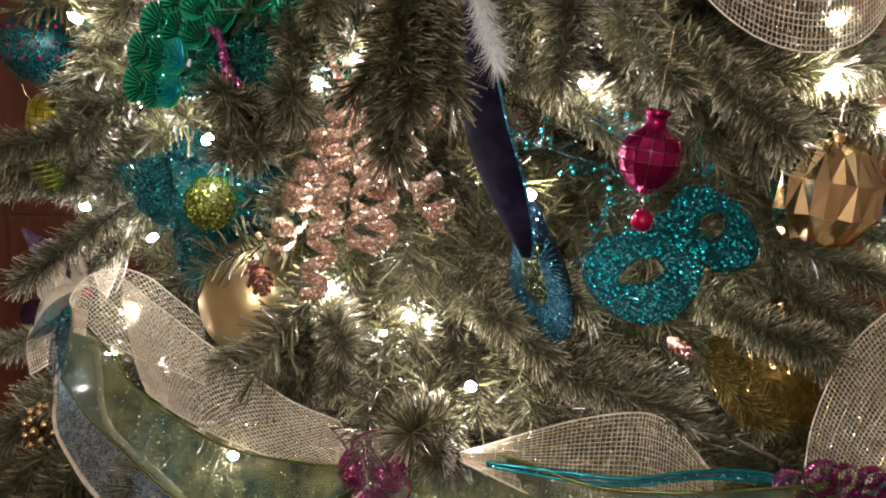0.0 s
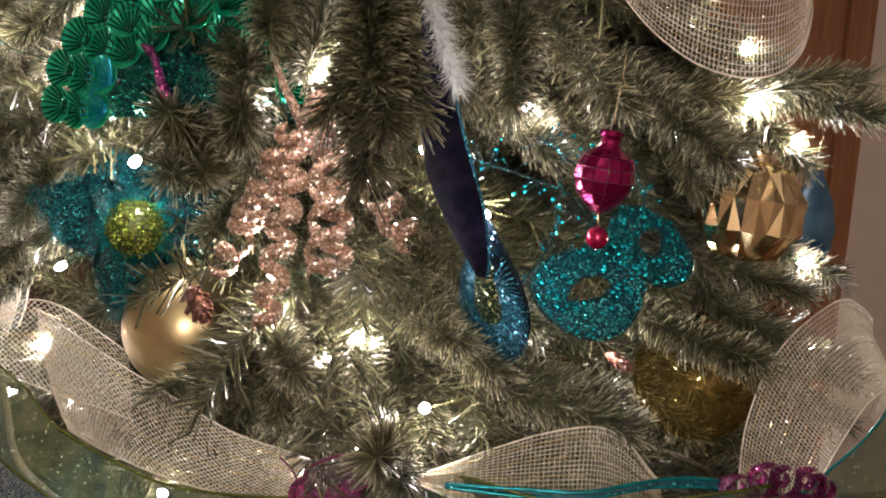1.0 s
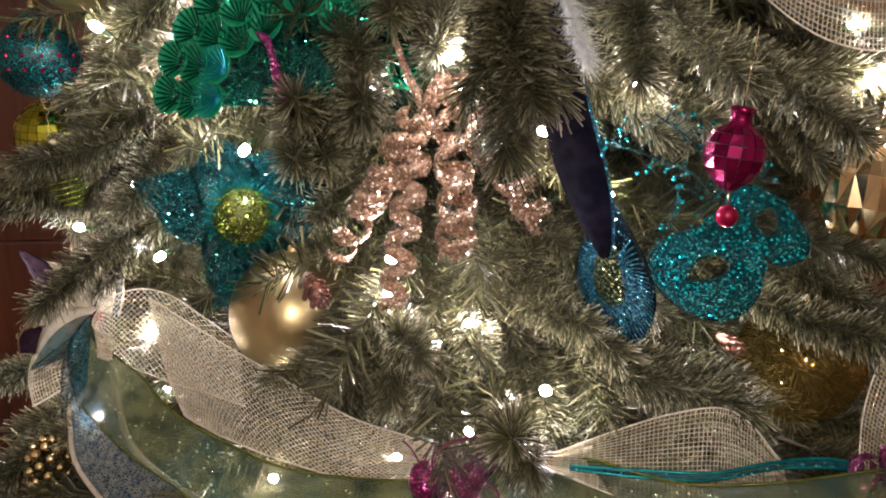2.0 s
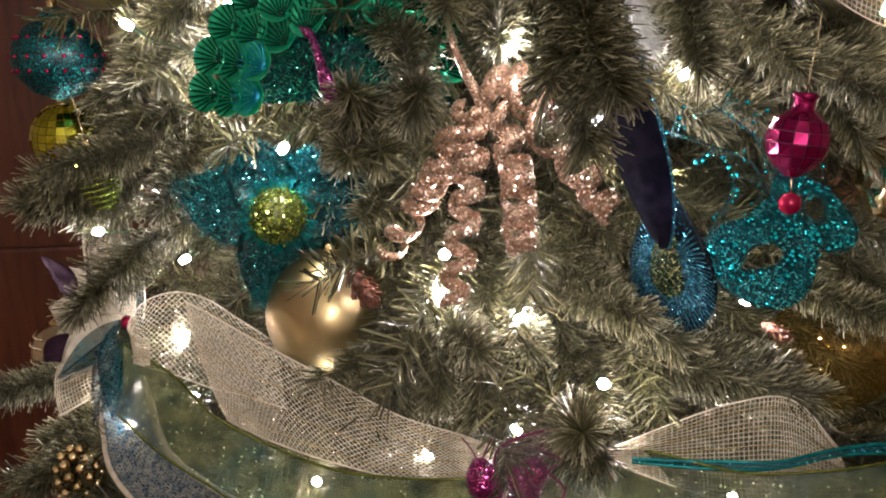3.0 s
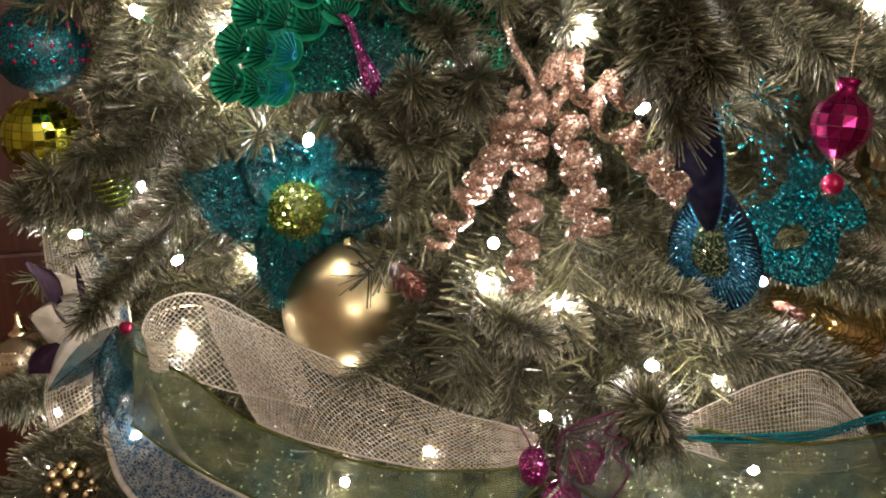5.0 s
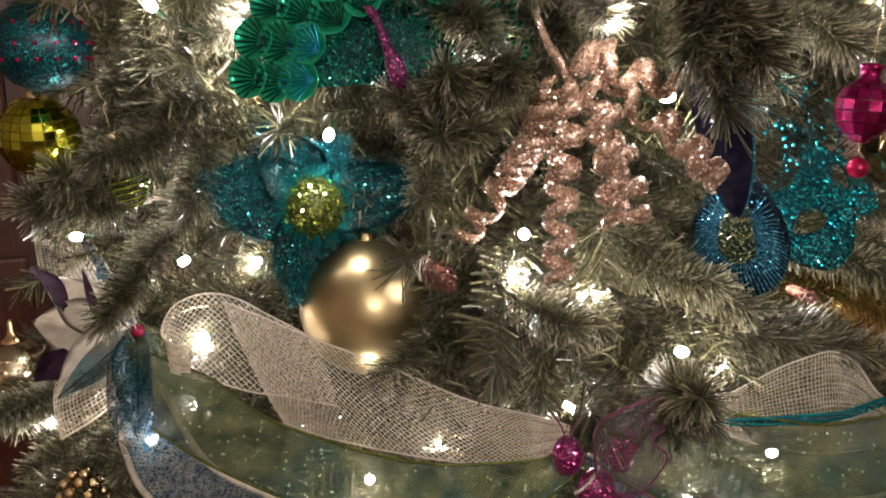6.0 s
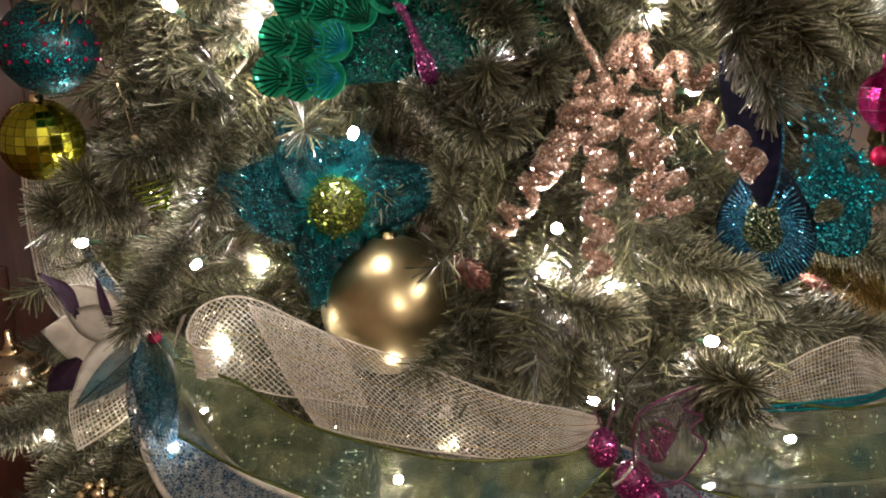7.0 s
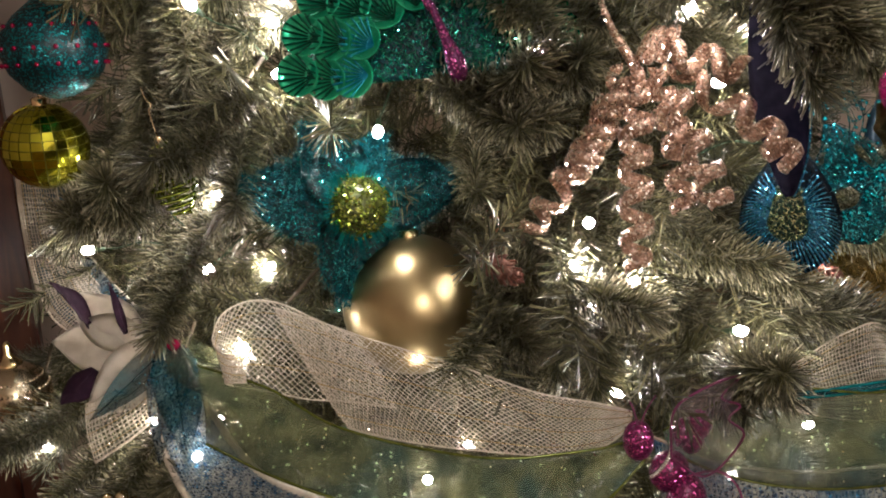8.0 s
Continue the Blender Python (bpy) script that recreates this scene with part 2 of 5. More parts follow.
plane_box("floor", (-3.2, -2.4, -0.1), (3.2, 2.6, 0.0), "floor")
plane_box("ceiling", (-3.3, -2.5, 2.6), (3.3, 2.7, 2.7), "ceiling")
plane_box("wall_north", (-3.3, 2.6, 0), (3.3, 2.72, 2.6), "wall")
plane_box("wall_south", (-3.3, -2.52, 0), (3.3, -2.4, 2.6), "wall")
plane_box("wall_east", (3.2, -2.4, 0), (3.32, 2.6, 2.6), "wall")
plane_box("wall_west", (-3.32, -2.4, 0), (-3.2, 2.6, 2.6), "wall")


# ---- unseen lamp, added for the light from the viewer's side ----
def viewer_fill_lamp(p, drop, power):
    e = empty("fill_lamp", spot(p), "unseen added fill lamp behind the viewer, shaped as a glass pendant", "lamp")
    part("base_plate", lathe(bmesh.new(), [(0.0, 0.0), (0.06, 0.0), (0.055, -0.02), (0.0, -0.025)], 32), M["gold_satin"], e)
    part("rod", tube(bmesh.new(), [(0, 0, -0.02), (0, 0, -drop + 0.0)], 0.006, 8), M["gold_satin"], e)
    bm = lathe(bmesh.new(), [(0.02, -drop), (0.06, -drop - 0.02), (0.09, -drop - 0.07), (0.07, -drop - 0.13), (0.04, -drop - 0.155), (0.0, -drop - 0.157)], 32)
    part("shade", bm, glow("fill_glow", (1.0, 0.95, 0.89), power), e)
    return e


# invented fixture; hung so the gold ball's highlight falls near its middle
viewer_fill_lamp(V(-0.42, -1.3, 2.6), 0.62, 240.0)


# ---- the tree ----
def needles_mesh(seed, length, count, reach, spread=1.0, tips=True, thick=1.0):
    """One twig: needles set all round a slightly bent stem along local z."""
    r = random.Random(seed)
    bend = V(r.uniform(-0.25, 0.25), r.uniform(-0.25, 0.25), 0)
    vs, fs = [], []
    for i in range(count):
        u = (i + r.random()) / count
        s = u ** 0.9
        p = V(0, 0, length * s) + bend * length * s * s
        a = r.uniform(0, 2 * math.pi)
        tip = max(0.0, (s - 0.8) / 0.2)
        lean = math.radians(r.uniform(38, 72) * (1 - 0.55 * tip * r.random())) * spread
        d = V(math.cos(a) * math.sin(lean), math.sin(a) * math.sin(lean), math.cos(lean))
        ln = reach * r.uniform(0.5, 1.12)
        q = p + d * ln + V(r.gauss(0, 1), r.gauss(0, 1), r.gauss(0, 1)) * 0.0022
        w = r.uniform(0.0005, 0.00095) * thick
        x = d.orthogonal().normalized()
        y = d.cross(x)
        k = len(vs)
        ph = r.uniform(0, 6.28)
        for c, ww in ((p, w * 0.9), (q, w * 1.1)):
            for j in range(3):
                g = ph + j * 2.094
                vs.append(c + (x * math.cos(g) + y * math.sin(g) * 0.55) * ww)
        for j in range(3):
            fs.append((k + j, k + (j + 1) % 3, k + 3 + (j + 1) % 3, k + 3 + j))
    me = bpy.data.meshes.new("needles")
    me.from_pydata([tuple(v) for v in vs], [], fs)
    if tips:
        me.attributes.new("tip", "FLOAT", "POINT").data.foreach_set("value", [0.0, 0.0, 0.0, 1.0, 1.0, 1.0] * count)
    st = bmesh.new()
    tube(st, [V(0, 0, length * t / 5 - (0.06 if t == 0 else 0)) + bend * length * (t / 5) ** 2 for t in range(6)], [0.0028, 0.0024, 0.002, 0.0018, 0.0014, 0.0008], 5)
    sm = bpy.data.meshes.new("branch")
    st.to_mesh(sm)
    st.free()
    return sm, me


KINDS = [needles_mesh(11 + i, L, int(L * 5600), rr) for i, (L, rr) in enumerate([(0.13, 0.034), (0.16, 0.034), (0.19, 0.036), (0.11, 0.032), (0.15, 0.038), (0.22, 0.034), (0.17, 0.032), (0.125, 0.037)])]

tree = empty("christmas_tree", spot(AXIS), "artificial christmas tree, frosted olive needles, strung with white lights", "christmas tree")
link_bm("trunk", tube(bmesh.new(), [(0, 0, 0.0), (0, 0, 1.2), (0, 0, 2.3)], [0.03, 0.026, 0.014], 12), M["stem"], tree)


def radius(z):
    return 0.64 + (1.25 - z) * 0.34


GAPS = []          # (centre, radius): room that the ornaments take


def blocked(p):
    for c, r in GAPS:
        d = VIEW - c
        s = max(-0.03, min((p - c).dot(d) / d.length, 0.5))
        if (p - c - d.normalized() * s).length < r:
            return True
    return False


def to_view(p, flat=False):
    d = VIEW - Vector(p)
    if flat:
        d.z = 0
    return d.normalized()


def twig(base_at, d, k=None, roll=None, size=1.0):
    stem, ndl = KINDS[rnd.randrange(len(KINDS)) if k is None else k]
    roll = rnd.uniform(0, 6.28) if roll is None else roll
    b = link_me("branch", stem, M["stem"], tree)
    b.matrix_basis = Matrix.Translation(-AXIS) @ spot(base_at, d) @ Matrix.Rotation(roll, 4, "Z") @ Matrix.Scale(size, 4)
    link_me("needles", ndl, M["needle"], b)
    return b


def free_twig(base_at, d, room=0.018, **kw):
    d = d.normalized()
    if not any(blocked(base_at + d * s) for s in (0.02, 0.08, 0.15, 0.19)) and not hides_light(base_at, d, 0.16, room):
        twig(base_at, d, **kw)


# ---- where the ornaments hang: the foliage leaves these places free ----
BALL_AT, BALL_R = V(-0.232, 1.062, 1.157), 0.0835
GAPS += [(BALL_AT + V(-0.03, 0, 0.01), 0.075), (V(-0.29, 1.07, 1.28), 0.085), (V(-0.31, 0.98, 1.46), 0.085), (V(-0.08, 0.80, 1.40), 0.09),
         (V(-0.06, 0.79, 1.32), 0.075), (V(-0.13, 0.83, 1.30), 0.05), (V(0.10, 0.80, 1.28), 0.075), (V(0.185, 0.74, 1.37), 0.055), (V(0.23, 0.85, 1.28), 0.085),
         (V(0.38, 0.86, 1.34), 0.075), (V(0.375, 0.97, 1.12), 0.075), (V(0.29, 0.86, 1.31), 0.065), (V(-0.60, 1.34, 1.36), 0.08), (V(-0.495, 1.05, 1.335), 0.03), (V(-0.575, 1.24, 1.47), 0.06), (V(-0.56, 1.17, 1.13), 0.095),
         (V(-0.40, 0.98, 1.12), 0.09), (V(-0.28, 0.93, 1.06), 0.09), (V(-0.17, 0.86, 1.04), 0.07), (V(-0.05, 0.78, 1.04), 0.09), (V(0.15, 0.77, 1.07), 0.08), (V(0.30, 0.75, 1.02), 0.09),
         (V(0.28, 0.72, 1.52), 0.09), (V(0.42, 0.80, 1.12), 0.09), (V(-0.20, 0.91, 1.235), 0.035), (V(-0.64, 1.47, 1.13), 0.06), (V(-0.63, 1.52, 1.24), 0.045), (V(0.56, 1.02, 1.3), 0.05), (V(-0.37, 1.09, 1.285), 0.045), (V(-0.19, 1.05, 1.30), 0.03), (V(-0.31, 1.08, 1.20), 0.045), (V(-0.2, 0.91, 1.235), 0.045), (V(0.035, 0.78, 1.50), 0.05), (V(0.04, 0.775, 1.43), 0.05)]

# where the fairy lights sit; each is clipped to a twig of its own
LIGHTS = [(-0.429, 1.247, 1.195), (-0.406, 1.247, 1.281), (-0.278, 1.018, 1.373), (-0.445, 1.078, 1.504), (-0.35, 1.119, 1.488), (-0.138, 0.924, 1.436), (-0.073, 0.777, 1.473),
          (0.03, 0.808, 1.145), (-0.029, 0.945, 1.041), (-0.26, 0.984, 0.969), (-0.644, 1.433, 0.829), (-0.42, 1.125, 1.122), (0.445, 1.02, 1.51), (0.393, 0.89, 1.454),
          (0.486, 0.952, 1.403), (-0.076, 1.271, 0.974), (0.615, 1.074, 1.099), (0.557, 1.026, 1.243), (-0.32, 1.361, 1.155), (-0.118, 0.865, 1.272),
          (-0.121, 0.889, 1.227), (-0.033, 0.902, 1.186), (-0.067, 0.94, 1.154), (-0.671, 1.544, 0.921), (0.211, 0.87, 0.968), (0.092, 0.88, 0.925), (-0.49, 1.10, 1.014),
          (-0.352, 1.105, 1.434), (0.148, 0.918, 1.443), (-0.095, 1.203, 0.88), (0.306, 1.097, 0.99), (-0.651, 1.559, 0.872), (0.029, 0.85, 1.403), (-0.472, 1.307, 1.279),
          (-0.428, 1.226, 1.386), (-0.34, 1.155, 1.53), (0.233, 0.916, 1.191), (-0.514, 1.261, 0.996), (-0.432, 1.262, 0.985), (0.078, 0.80, 1.345),
          (0.45, 1.2, 1.55), (-0.56, 1.33, 1.22)]
SIDES = (V(0.0, 0.0, 1.49), VIEW, V(-0.6, 0.15, 1.46))


def hides_light(b, d, span, room):
    """Whether a twig would stand before a light, seen from the open side."""
    for k in range(8):
        p = b + d * span * k / 7
        for q in LIGHTS:
            q = Vector(q)
            for eye in SIDES:
                w = (eye - q).normalized()
                t = (p - q).dot(w)
                if 0.012 < t < 0.4 and (p - q - w * t).length < room:
                    return True
    return False


# twigs that stand out by themselves: base, way, twig kind
for b, d, k in [
    ((-0.035, 0.755, 1.57), (0.0, -0.6, -0.75), 2), ((-0.028, 0.745, 1.57), (0.0, -0.52, -0.8), 1), ((-0.022, 0.765, 1.56), (0.02, -0.65, -0.65), 4), ((-0.032, 0.75, 1.56), (0.0, -0.6, -0.6), 0),
    ((-0.02, 0.755, 1.555), (0.02, -0.5, -0.75), 7), ((-0.03, 0.77, 1.54), (0.0, -0.8, -0.5), 3), ((-0.025, 0.76, 1.56), (0.03, -0.58, -0.72), 6), ((-0.02, 1.01, 1.15), (-0.105, -0.06, -0.06), 7), ((-0.04, 1.0, 1.12), (-0.11, -0.08, -0.05), 3), ((0.36, 1.02, 1.42), (0.1, -0.85, -0.15), 1), ((0.12, 0.92, 1.58), (0.05, -0.7, -0.65), 2), ((0.16, 0.92, 1.55), (0.1, -0.75, -0.55), 4), ((-0.19, 0.97, 1.405), (-0.05, -1.0, -0.08), 4), ((-0.2, 0.96, 1.40), (-0.12, -1.0, -0.2), 0),
    ((-0.125, 0.98, 1.24), (-0.12, -0.3, -0.9), 2), ((-0.15, 1.0, 1.2), (-0.12, -0.45, -0.85), 1), ((-0.12, 0.95, 1.22), (-0.2, -0.25, -0.9), 6), ((-0.42, 1.22, 1.58), (-0.3, -0.55, -0.75), 2), ((-0.44, 1.24, 1.53), (-0.2, -0.5, -0.8), 5), ((-0.40, 1.20, 1.52), (-0.2, -0.5, -0.85), 1), ((-0.45, 1.26, 1.50), (-0.2, -0.6, -0.7), 4), ((-0.46, 1.25, 1.42), (-0.25, -0.65, -0.6), 6), ((-0.40, 1.10, 1.42), (-0.5, -0.5, -0.45), 3), ((-0.43, 1.06, 1.38), (-0.5, -0.45, -0.25), 3), ((-0.46, 1.32, 1.20), (-0.35, -0.6, -0.15), 3),
    ((-0.46, 1.22, 1.48), (-0.2, -0.6, -0.7), 2), ((-0.1, 1.15, 1.36), (-0.35, -0.8, -0.2), 5),
    ((-0.14, 0.98, 1.41), (-0.18, -1.0, -0.10), 4), ((-0.23, 0.98, 1.42), (0.25, -1.0, -0.30), 1), ((-0.02, 0.82, 1.58), (0.0, -0.5, -0.8), 1), ((-0.06, 0.97, 1.24), (0.0, -0.45, -0.9), 2),
    ((-0.11, 0.98, 1.24), (-0.12, -0.4, -0.9), 1), ((0.0, 0.96, 1.26), (0.12, -0.5, -0.85), 5), ((0.04, 0.93, 1.18), (0.0, -0.75, -0.5), 0), ((-0.02, 0.9, 1.12), (0.05, -0.9, -0.35), 7),
    ((0.02, 0.92, 1.13), (0.1, -0.85, -0.45), 4), ((0.09, 0.9, 1.14), (0.8, -0.5, -0.1), 2), ((0.1, 0.9, 1.155), (0.9, -0.4, -0.12), 1), ((0.12, 0.92, 1.12), (0.85, -0.4, -0.3), 0),
    ((-0.36, 1.2, 1.45), (-0.25, -0.75, -0.55), 5), ((-0.42, 1.2, 1.47), (-0.35, -0.7, -0.5), 2), ((-0.45, 1.2, 1.4), (-0.4, -0.6, -0.6), 4),
    ((-0.42, 1.25, 1.33), (-0.75, -0.6, -0.2), 5), ((-0.48, 1.25, 1.28), (-0.5, -0.6, 0.2), 2), ((-0.5, 1.2, 1.28), (-0.45, -0.75, 0.1), 4), ((-0.45, 1.15, 1.25), (-0.5, -0.7, -0.4), 1),
    ((-0.2, 1.08, 1.54), (0.15, -0.8, -0.35), 2), ((-0.15, 1.02, 1.55), (0.0, -0.8, -0.5), 5), ((-0.12, 1.03, 1.52), (0.3, -0.85, -0.3), 1),
    ((-0.14, 1.02, 1.17), (-0.45, -0.7, -0.45), 4), ((-0.1, 1.0, 1.12), (-0.3, -0.75, -0.5), 1), ((0.17, 0.9, 1.55), (0.1, -0.8, -0.4), 2), ((0.25, 0.95, 1.5), (0.3, -0.8, -0.45), 5),
    ((0.3, 0.98, 1.46), (0.35, -0.7, -0.35), 4), ((0.38, 1.02, 1.48), (0.6, -0.7, -0.1), 5), ((0.42, 1.08, 1.46), (0.8, -0.6, 0.0), 2), ((0.4, 1.05, 1.25), (0.7, -0.6, -0.2), 1),
    ((0.42, 1.05, 1.2), (0.6, -0.7, -0.3), 5), ((0.3, 0.98, 1.2), (0.4, -0.8, -0.2), 2), ((-0.5, 1.25, 1.0), (-0.6, -0.6, -0.4), 2), ((-0.52, 1.22, 0.95), (-0.5, -0.7, -0.5), 5), ((-0.55, 1.3, 1.02), (-0.8, -0.5, -0.3), 4),
]:
    if not hides_light(V(*b), V(*d).normalized(), 0.15, 0.007):
        twig(V(*b), V(*d), k)

for p in LIGHTS:
    p = Vector(p)
    out = (p - AXIS - V(0, 0, p.z)).normalized()
    d = (out * 0.7 + V(rnd.uniform(-0.6, 0.6), rnd.uniform(-0.2, 0.2), rnd.uniform(-0.75, 0.1))).normalized()
    free_twig(p - d * 0.085 - to_view(p) * 0.012 - V(0, 0, 0.006), d, 0.004, k=rnd.choice((0, 3, 7, 4)))

# the end of a twig that stands out over the ribbons, toward the room
twig(V(0.012, 0.80, 1.11), V(-0.055, -0.1, 0.045), 7)
twig(V(0.02, 0.81, 1.092), V(-0.045, -0.1, 0.035), 3)

# twigs low on the far edge, under the fabric petals
for b, d, k in [((-0.57, 1.36, 1.02), (-0.55, -0.6, -0.1), 2), ((-0.53, 1.33, 0.97), (-0.6, -0.6, -0.1), 1), ((-0.52, 1.30, 0.92), (-0.6, -0.6, -0.15), 4), ((-0.50, 1.26, 0.90), (-0.35, -0.8, -0.1), 0), ((-0.60, 1.42, 0.97), (-0.6, -0.5, 0.0), 2), ((-0.56, 1.36, 0.88), (-0.6, -0.6, -0.1), 6)]:
    twig(V(*b), V(*d), k)

# the outer coat of twigs on the side that faces the room
tries = 0
while len(tree.children) - 1 < 300 and tries < 24000:
    tries += 1
    z = 0.72 + 1.0 * rnd.random()
    a = math.radians(rnd.uniform(-100, 100))
    out = V(-math.sin(a), -math.cos(a), 0)
    r = radius(z) * rnd.uniform(0.52, 0.80)
    b = AXIS + out * r + V(0, 0, z + 0.05)
    side = V(-out.y, out.x, 0)
    free_twig(b, out * rnd.uniform(0.6, 1.0) + side * rnd.uniform(-0.7, 0.7) + V(0, 0, rnd.uniform(-0.7, 0.05)))

# inner and far foliage, too dense to count: one mesh
LOW = [needles_mesh(51 + i, L, int(L * 760), 0.042, 1.0, False, 1.6) for i, L in enumerate((0.16, 0.2, 0.24, 0.18))]
low_data = []
for st, me in LOW:
    co = np.empty(len(me.vertices) * 3)
    me.vertices.foreach_get("co", co)
    fi = np.empty(len(me.loops), dtype=np.int32)
    me.loops.foreach_get("vertex_index", fi)
    low_data.append((co.reshape(-1, 3), fi.reshape(-1, 4)))
all_v, all_f, off = [], [], 0


def stuff_twig(b, d):
    global off
    co, fi = low_data[rnd.randrange(4)]
    m = np.array(Matrix.Translation(-AXIS) @ spot(b, d) @ Matrix.Rotation(rnd.uniform(0, 6.28), 4, "Z"))
    all_v.append(co @ m[:3, :3].T + m[:3, 3])
    all_f.append(fi + off)
    off += len(co)


for i in range(1420):
    inner = i < 960
    z = (0.55 + 1.3 * rnd.random()) if inner else (0.25 + 1.95 * rnd.random() ** 1.3)
    a = math.radians(rnd.uniform(-110, 110) if inner else rnd.uniform(60, 300))
    if not inner and (z < 0.6 or z > 1.8):
        a = math.radians(rnd.uniform(0, 360))
    out = V(-math.sin(a), -math.cos(a), 0)
    r = max(0.02, radius(z) * (rnd.uniform(0.1, 0.66) if inner else rnd.uniform(0.45, 0.8)))
    b = AXIS + out * r + V(0, 0, z + 0.05)
    d = out * rnd.uniform(0.5, 1.0) + V(-out.y, out.x, 0) * rnd.uniform(-0.8, 0.8) + V(0, 0, rnd.uniform(-0.6, 0.2))
    d.normalize()
    if not any(blocked(b + d * s) for s in (0.06, 0.2)):
        stuff_twig(b, d)
me = bpy.data.meshes.new("inner_foliage")
me.from_pydata(np.concatenate(all_v), [], np.concatenate(all_f))
tagged(link_me("inner_foliage", me, M["needle"], tree, False), "dense inner needles", kind="stuff")


# ---- fairy lights ----
bm = lathe(bmesh.new(), [(0.0026, 0.0), (0.0046, 0.0025), (0.0055, 0.008), (0.0043, 0.0135), (0.0, 0.0165)], 8)
BULB_ME = bpy.data.meshes.new("bulb")
bm.to_mesh(BULB_ME)
bm.free()
bm = lathe(bmesh.new(), [(0.0, -0.014), (0.0026, -0.014), (0.0034, -0.004), (0.0034, 0.0025), (0.0024, 0.0025)], 10)
SOCK_ME = bpy.data.meshes.new("socket")
bm.to_mesh(SOCK_ME)
bm.free()


def fairy_light(p):
    p = Vector(p)
    out = (p - AXIS - V(0, 0, p.z)).normalized()
    d = out + V(rnd.uniform(-0.6, 0.6), rnd.uniform(-0.3, 0.3), rnd.uniform(-0.4, 0.9))
    e = empty("fairy_light", spot(p, d), "small warm white fairy light, lit, in a green socket", "light", "fairy lights on the tree")
    link_me("bulb", BULB_ME, M["bulb"], e)
    link_me("socket", SOCK_ME, M["socket"], e)
    bm = tube(bmesh.new(), spline([(0, 0, -0.013), (0.004, 0.0, -0.03), (0.012, 0.006, -0.06), (0.02, -0.004, -0.10)], 3), 0.001, 5)
    part("wire", bm, M["socket"], e)


for p in LIGHTS:
    fairy_light(p)


# ---- ribbons ----
def ribbon_grid(ctrl, nu, nv, bow=0.0, wave=0.0, seed=0):
    """ctrl: rows of (one edge, other edge). A grid of points nu x nv, bowed across its width."""
    k = max(2, nu // (len(ctrl) - 1))
    a, b = spline([c[0] for c in ctrl], k), spline([c[1] for c in ctrl], k)
    g = []
    for i in range(len(a)):
        w = b[i] - a[i]
        t = a[min(i + 1, len(a) - 1)] - a[max(i - 1, 0)]
        n = t.cross(w)
        n = n.normalized() if n.length > 1e-9 else V(0, -1, 0)
        row = []
        for j in range(nv):
            v = j / (nv - 1)
            h = bow * math.sin(math.pi * v) * w.length
            h += wave * (noise.noise(V(i / len(a) * 7, v * 2.2, seed * 3.1)))
            row.append(a[i] + w * v + n * h)
        g.append(row)
    return g


def sheet(bm, g):
    vs = [[bm.verts.new(p) for p in row] for row in g]
    for r0, r1 in zip(vs, vs[1:]):
        for j in range(len(r0) - 1):
            bm.faces.new((r0[j], r0[j + 1], r1[j + 1], r1[j]))
    return bm


def strands(name, g, r, mat, parent, along=True, across=True, every=1, label="", bias=False):
    """Yarns that follow a grid of points: a net."""
    vs, fs = [], []

    def yarn(pts):
        for i, p in enumerate(pts):
            d = (pts[min(i + 1, len(pts) - 1)] - pts[max(i - 1, 0)])
            d = d.normalized() if d.length > 1e-9 else V(1, 0, 0)
            x = d.cross(V(0.2, 0.9, 0.35)).normalized()
            y = d.cross(x)
            for q in range(3):
                an = q * 2.094
                vs.append(tuple(p + (x * math.cos(an) + y * math.sin(an)) * r))
        k = len(vs) - 3 * len(pts)
        for i in range(len(pts) - 1):
            for q in range(3):
                fs.append((k + 3 * i + q, k + 3 * i + (q + 1) % 3, k + 3 * i + 3 + (q + 1) % 3, k + 3 * i + 3 + q))

    if bias:
        nu, nv = len(g), len(g[0])
        for k in range(2 - nv, nu - 1):
            run = [(k + j, j) for j in range(nv) if 0 <= k + j < nu]
            yarn([g[i][j] for i, j in run])
            yarn([g[i][nv - 1 - j] for i, j in run])
    elif along:
        for j in range(0, len(g[0]), every):
            yarn([row[j] for row in g])
    if across and not bias:
        for row in g[::every]:
            yarn(row)
    me = bpy.data.meshes.new(name)
    me.from_pydata(vs, [], fs)
    ob = link_me(name, me, M[mat] if isinstance(mat, str) else mat, parent)
    if label:
        tagged(ob, label)
    return ob


def wired_edge(name, pts, r, mat, parent, label=""):
    return part(name, tube(bmesh.new(), pts, r, 6), M[mat], parent, label)


def net_ribbon(ctrl, cell, label, bow=0.0, wave=0.0, seed=0, yarn=0.0008, lurex=True, mat="cream_yarn", bias=False, cross=None):
    e = empty("mesh_ribbon", Matrix(), label, "ribbon")
    length = sum(((ctrl[i + 1][0] + ctrl[i + 1][1]) - (ctrl[i][0] + ctrl[i][1])).length / 2 for i in range(len(ctrl) - 1))
    width = max((c[1] - c[0]).length for c in ctrl)
    g = ribbon_grid(ctrl, int(length / cell), max(4, int(width / (cross or cell))), bow, wave, seed)
    strands("net", g, yarn, mat, e, bias=bias)
    wired_edge("selvedge", [r[0] for r in g], yarn * 1.8, "cream_yarn", e)
    wired_edge("selvedge", [r[-1] for r in g], yarn * 1.8, "cream_yarn", e)
    if lurex:
        gl = [[row[j] + V(0, -0.001, 0.0) for j in range(2, len(row) - 2, 4)] for row in g]
        strands("metallic_thread", gl, 0.0005, "lurex", e, True, False, 1, "gold metallic thread")
    if mat == "cream_yarn":
        flakes(g, int(length * 420), "flake", e, seed)
    return e, g


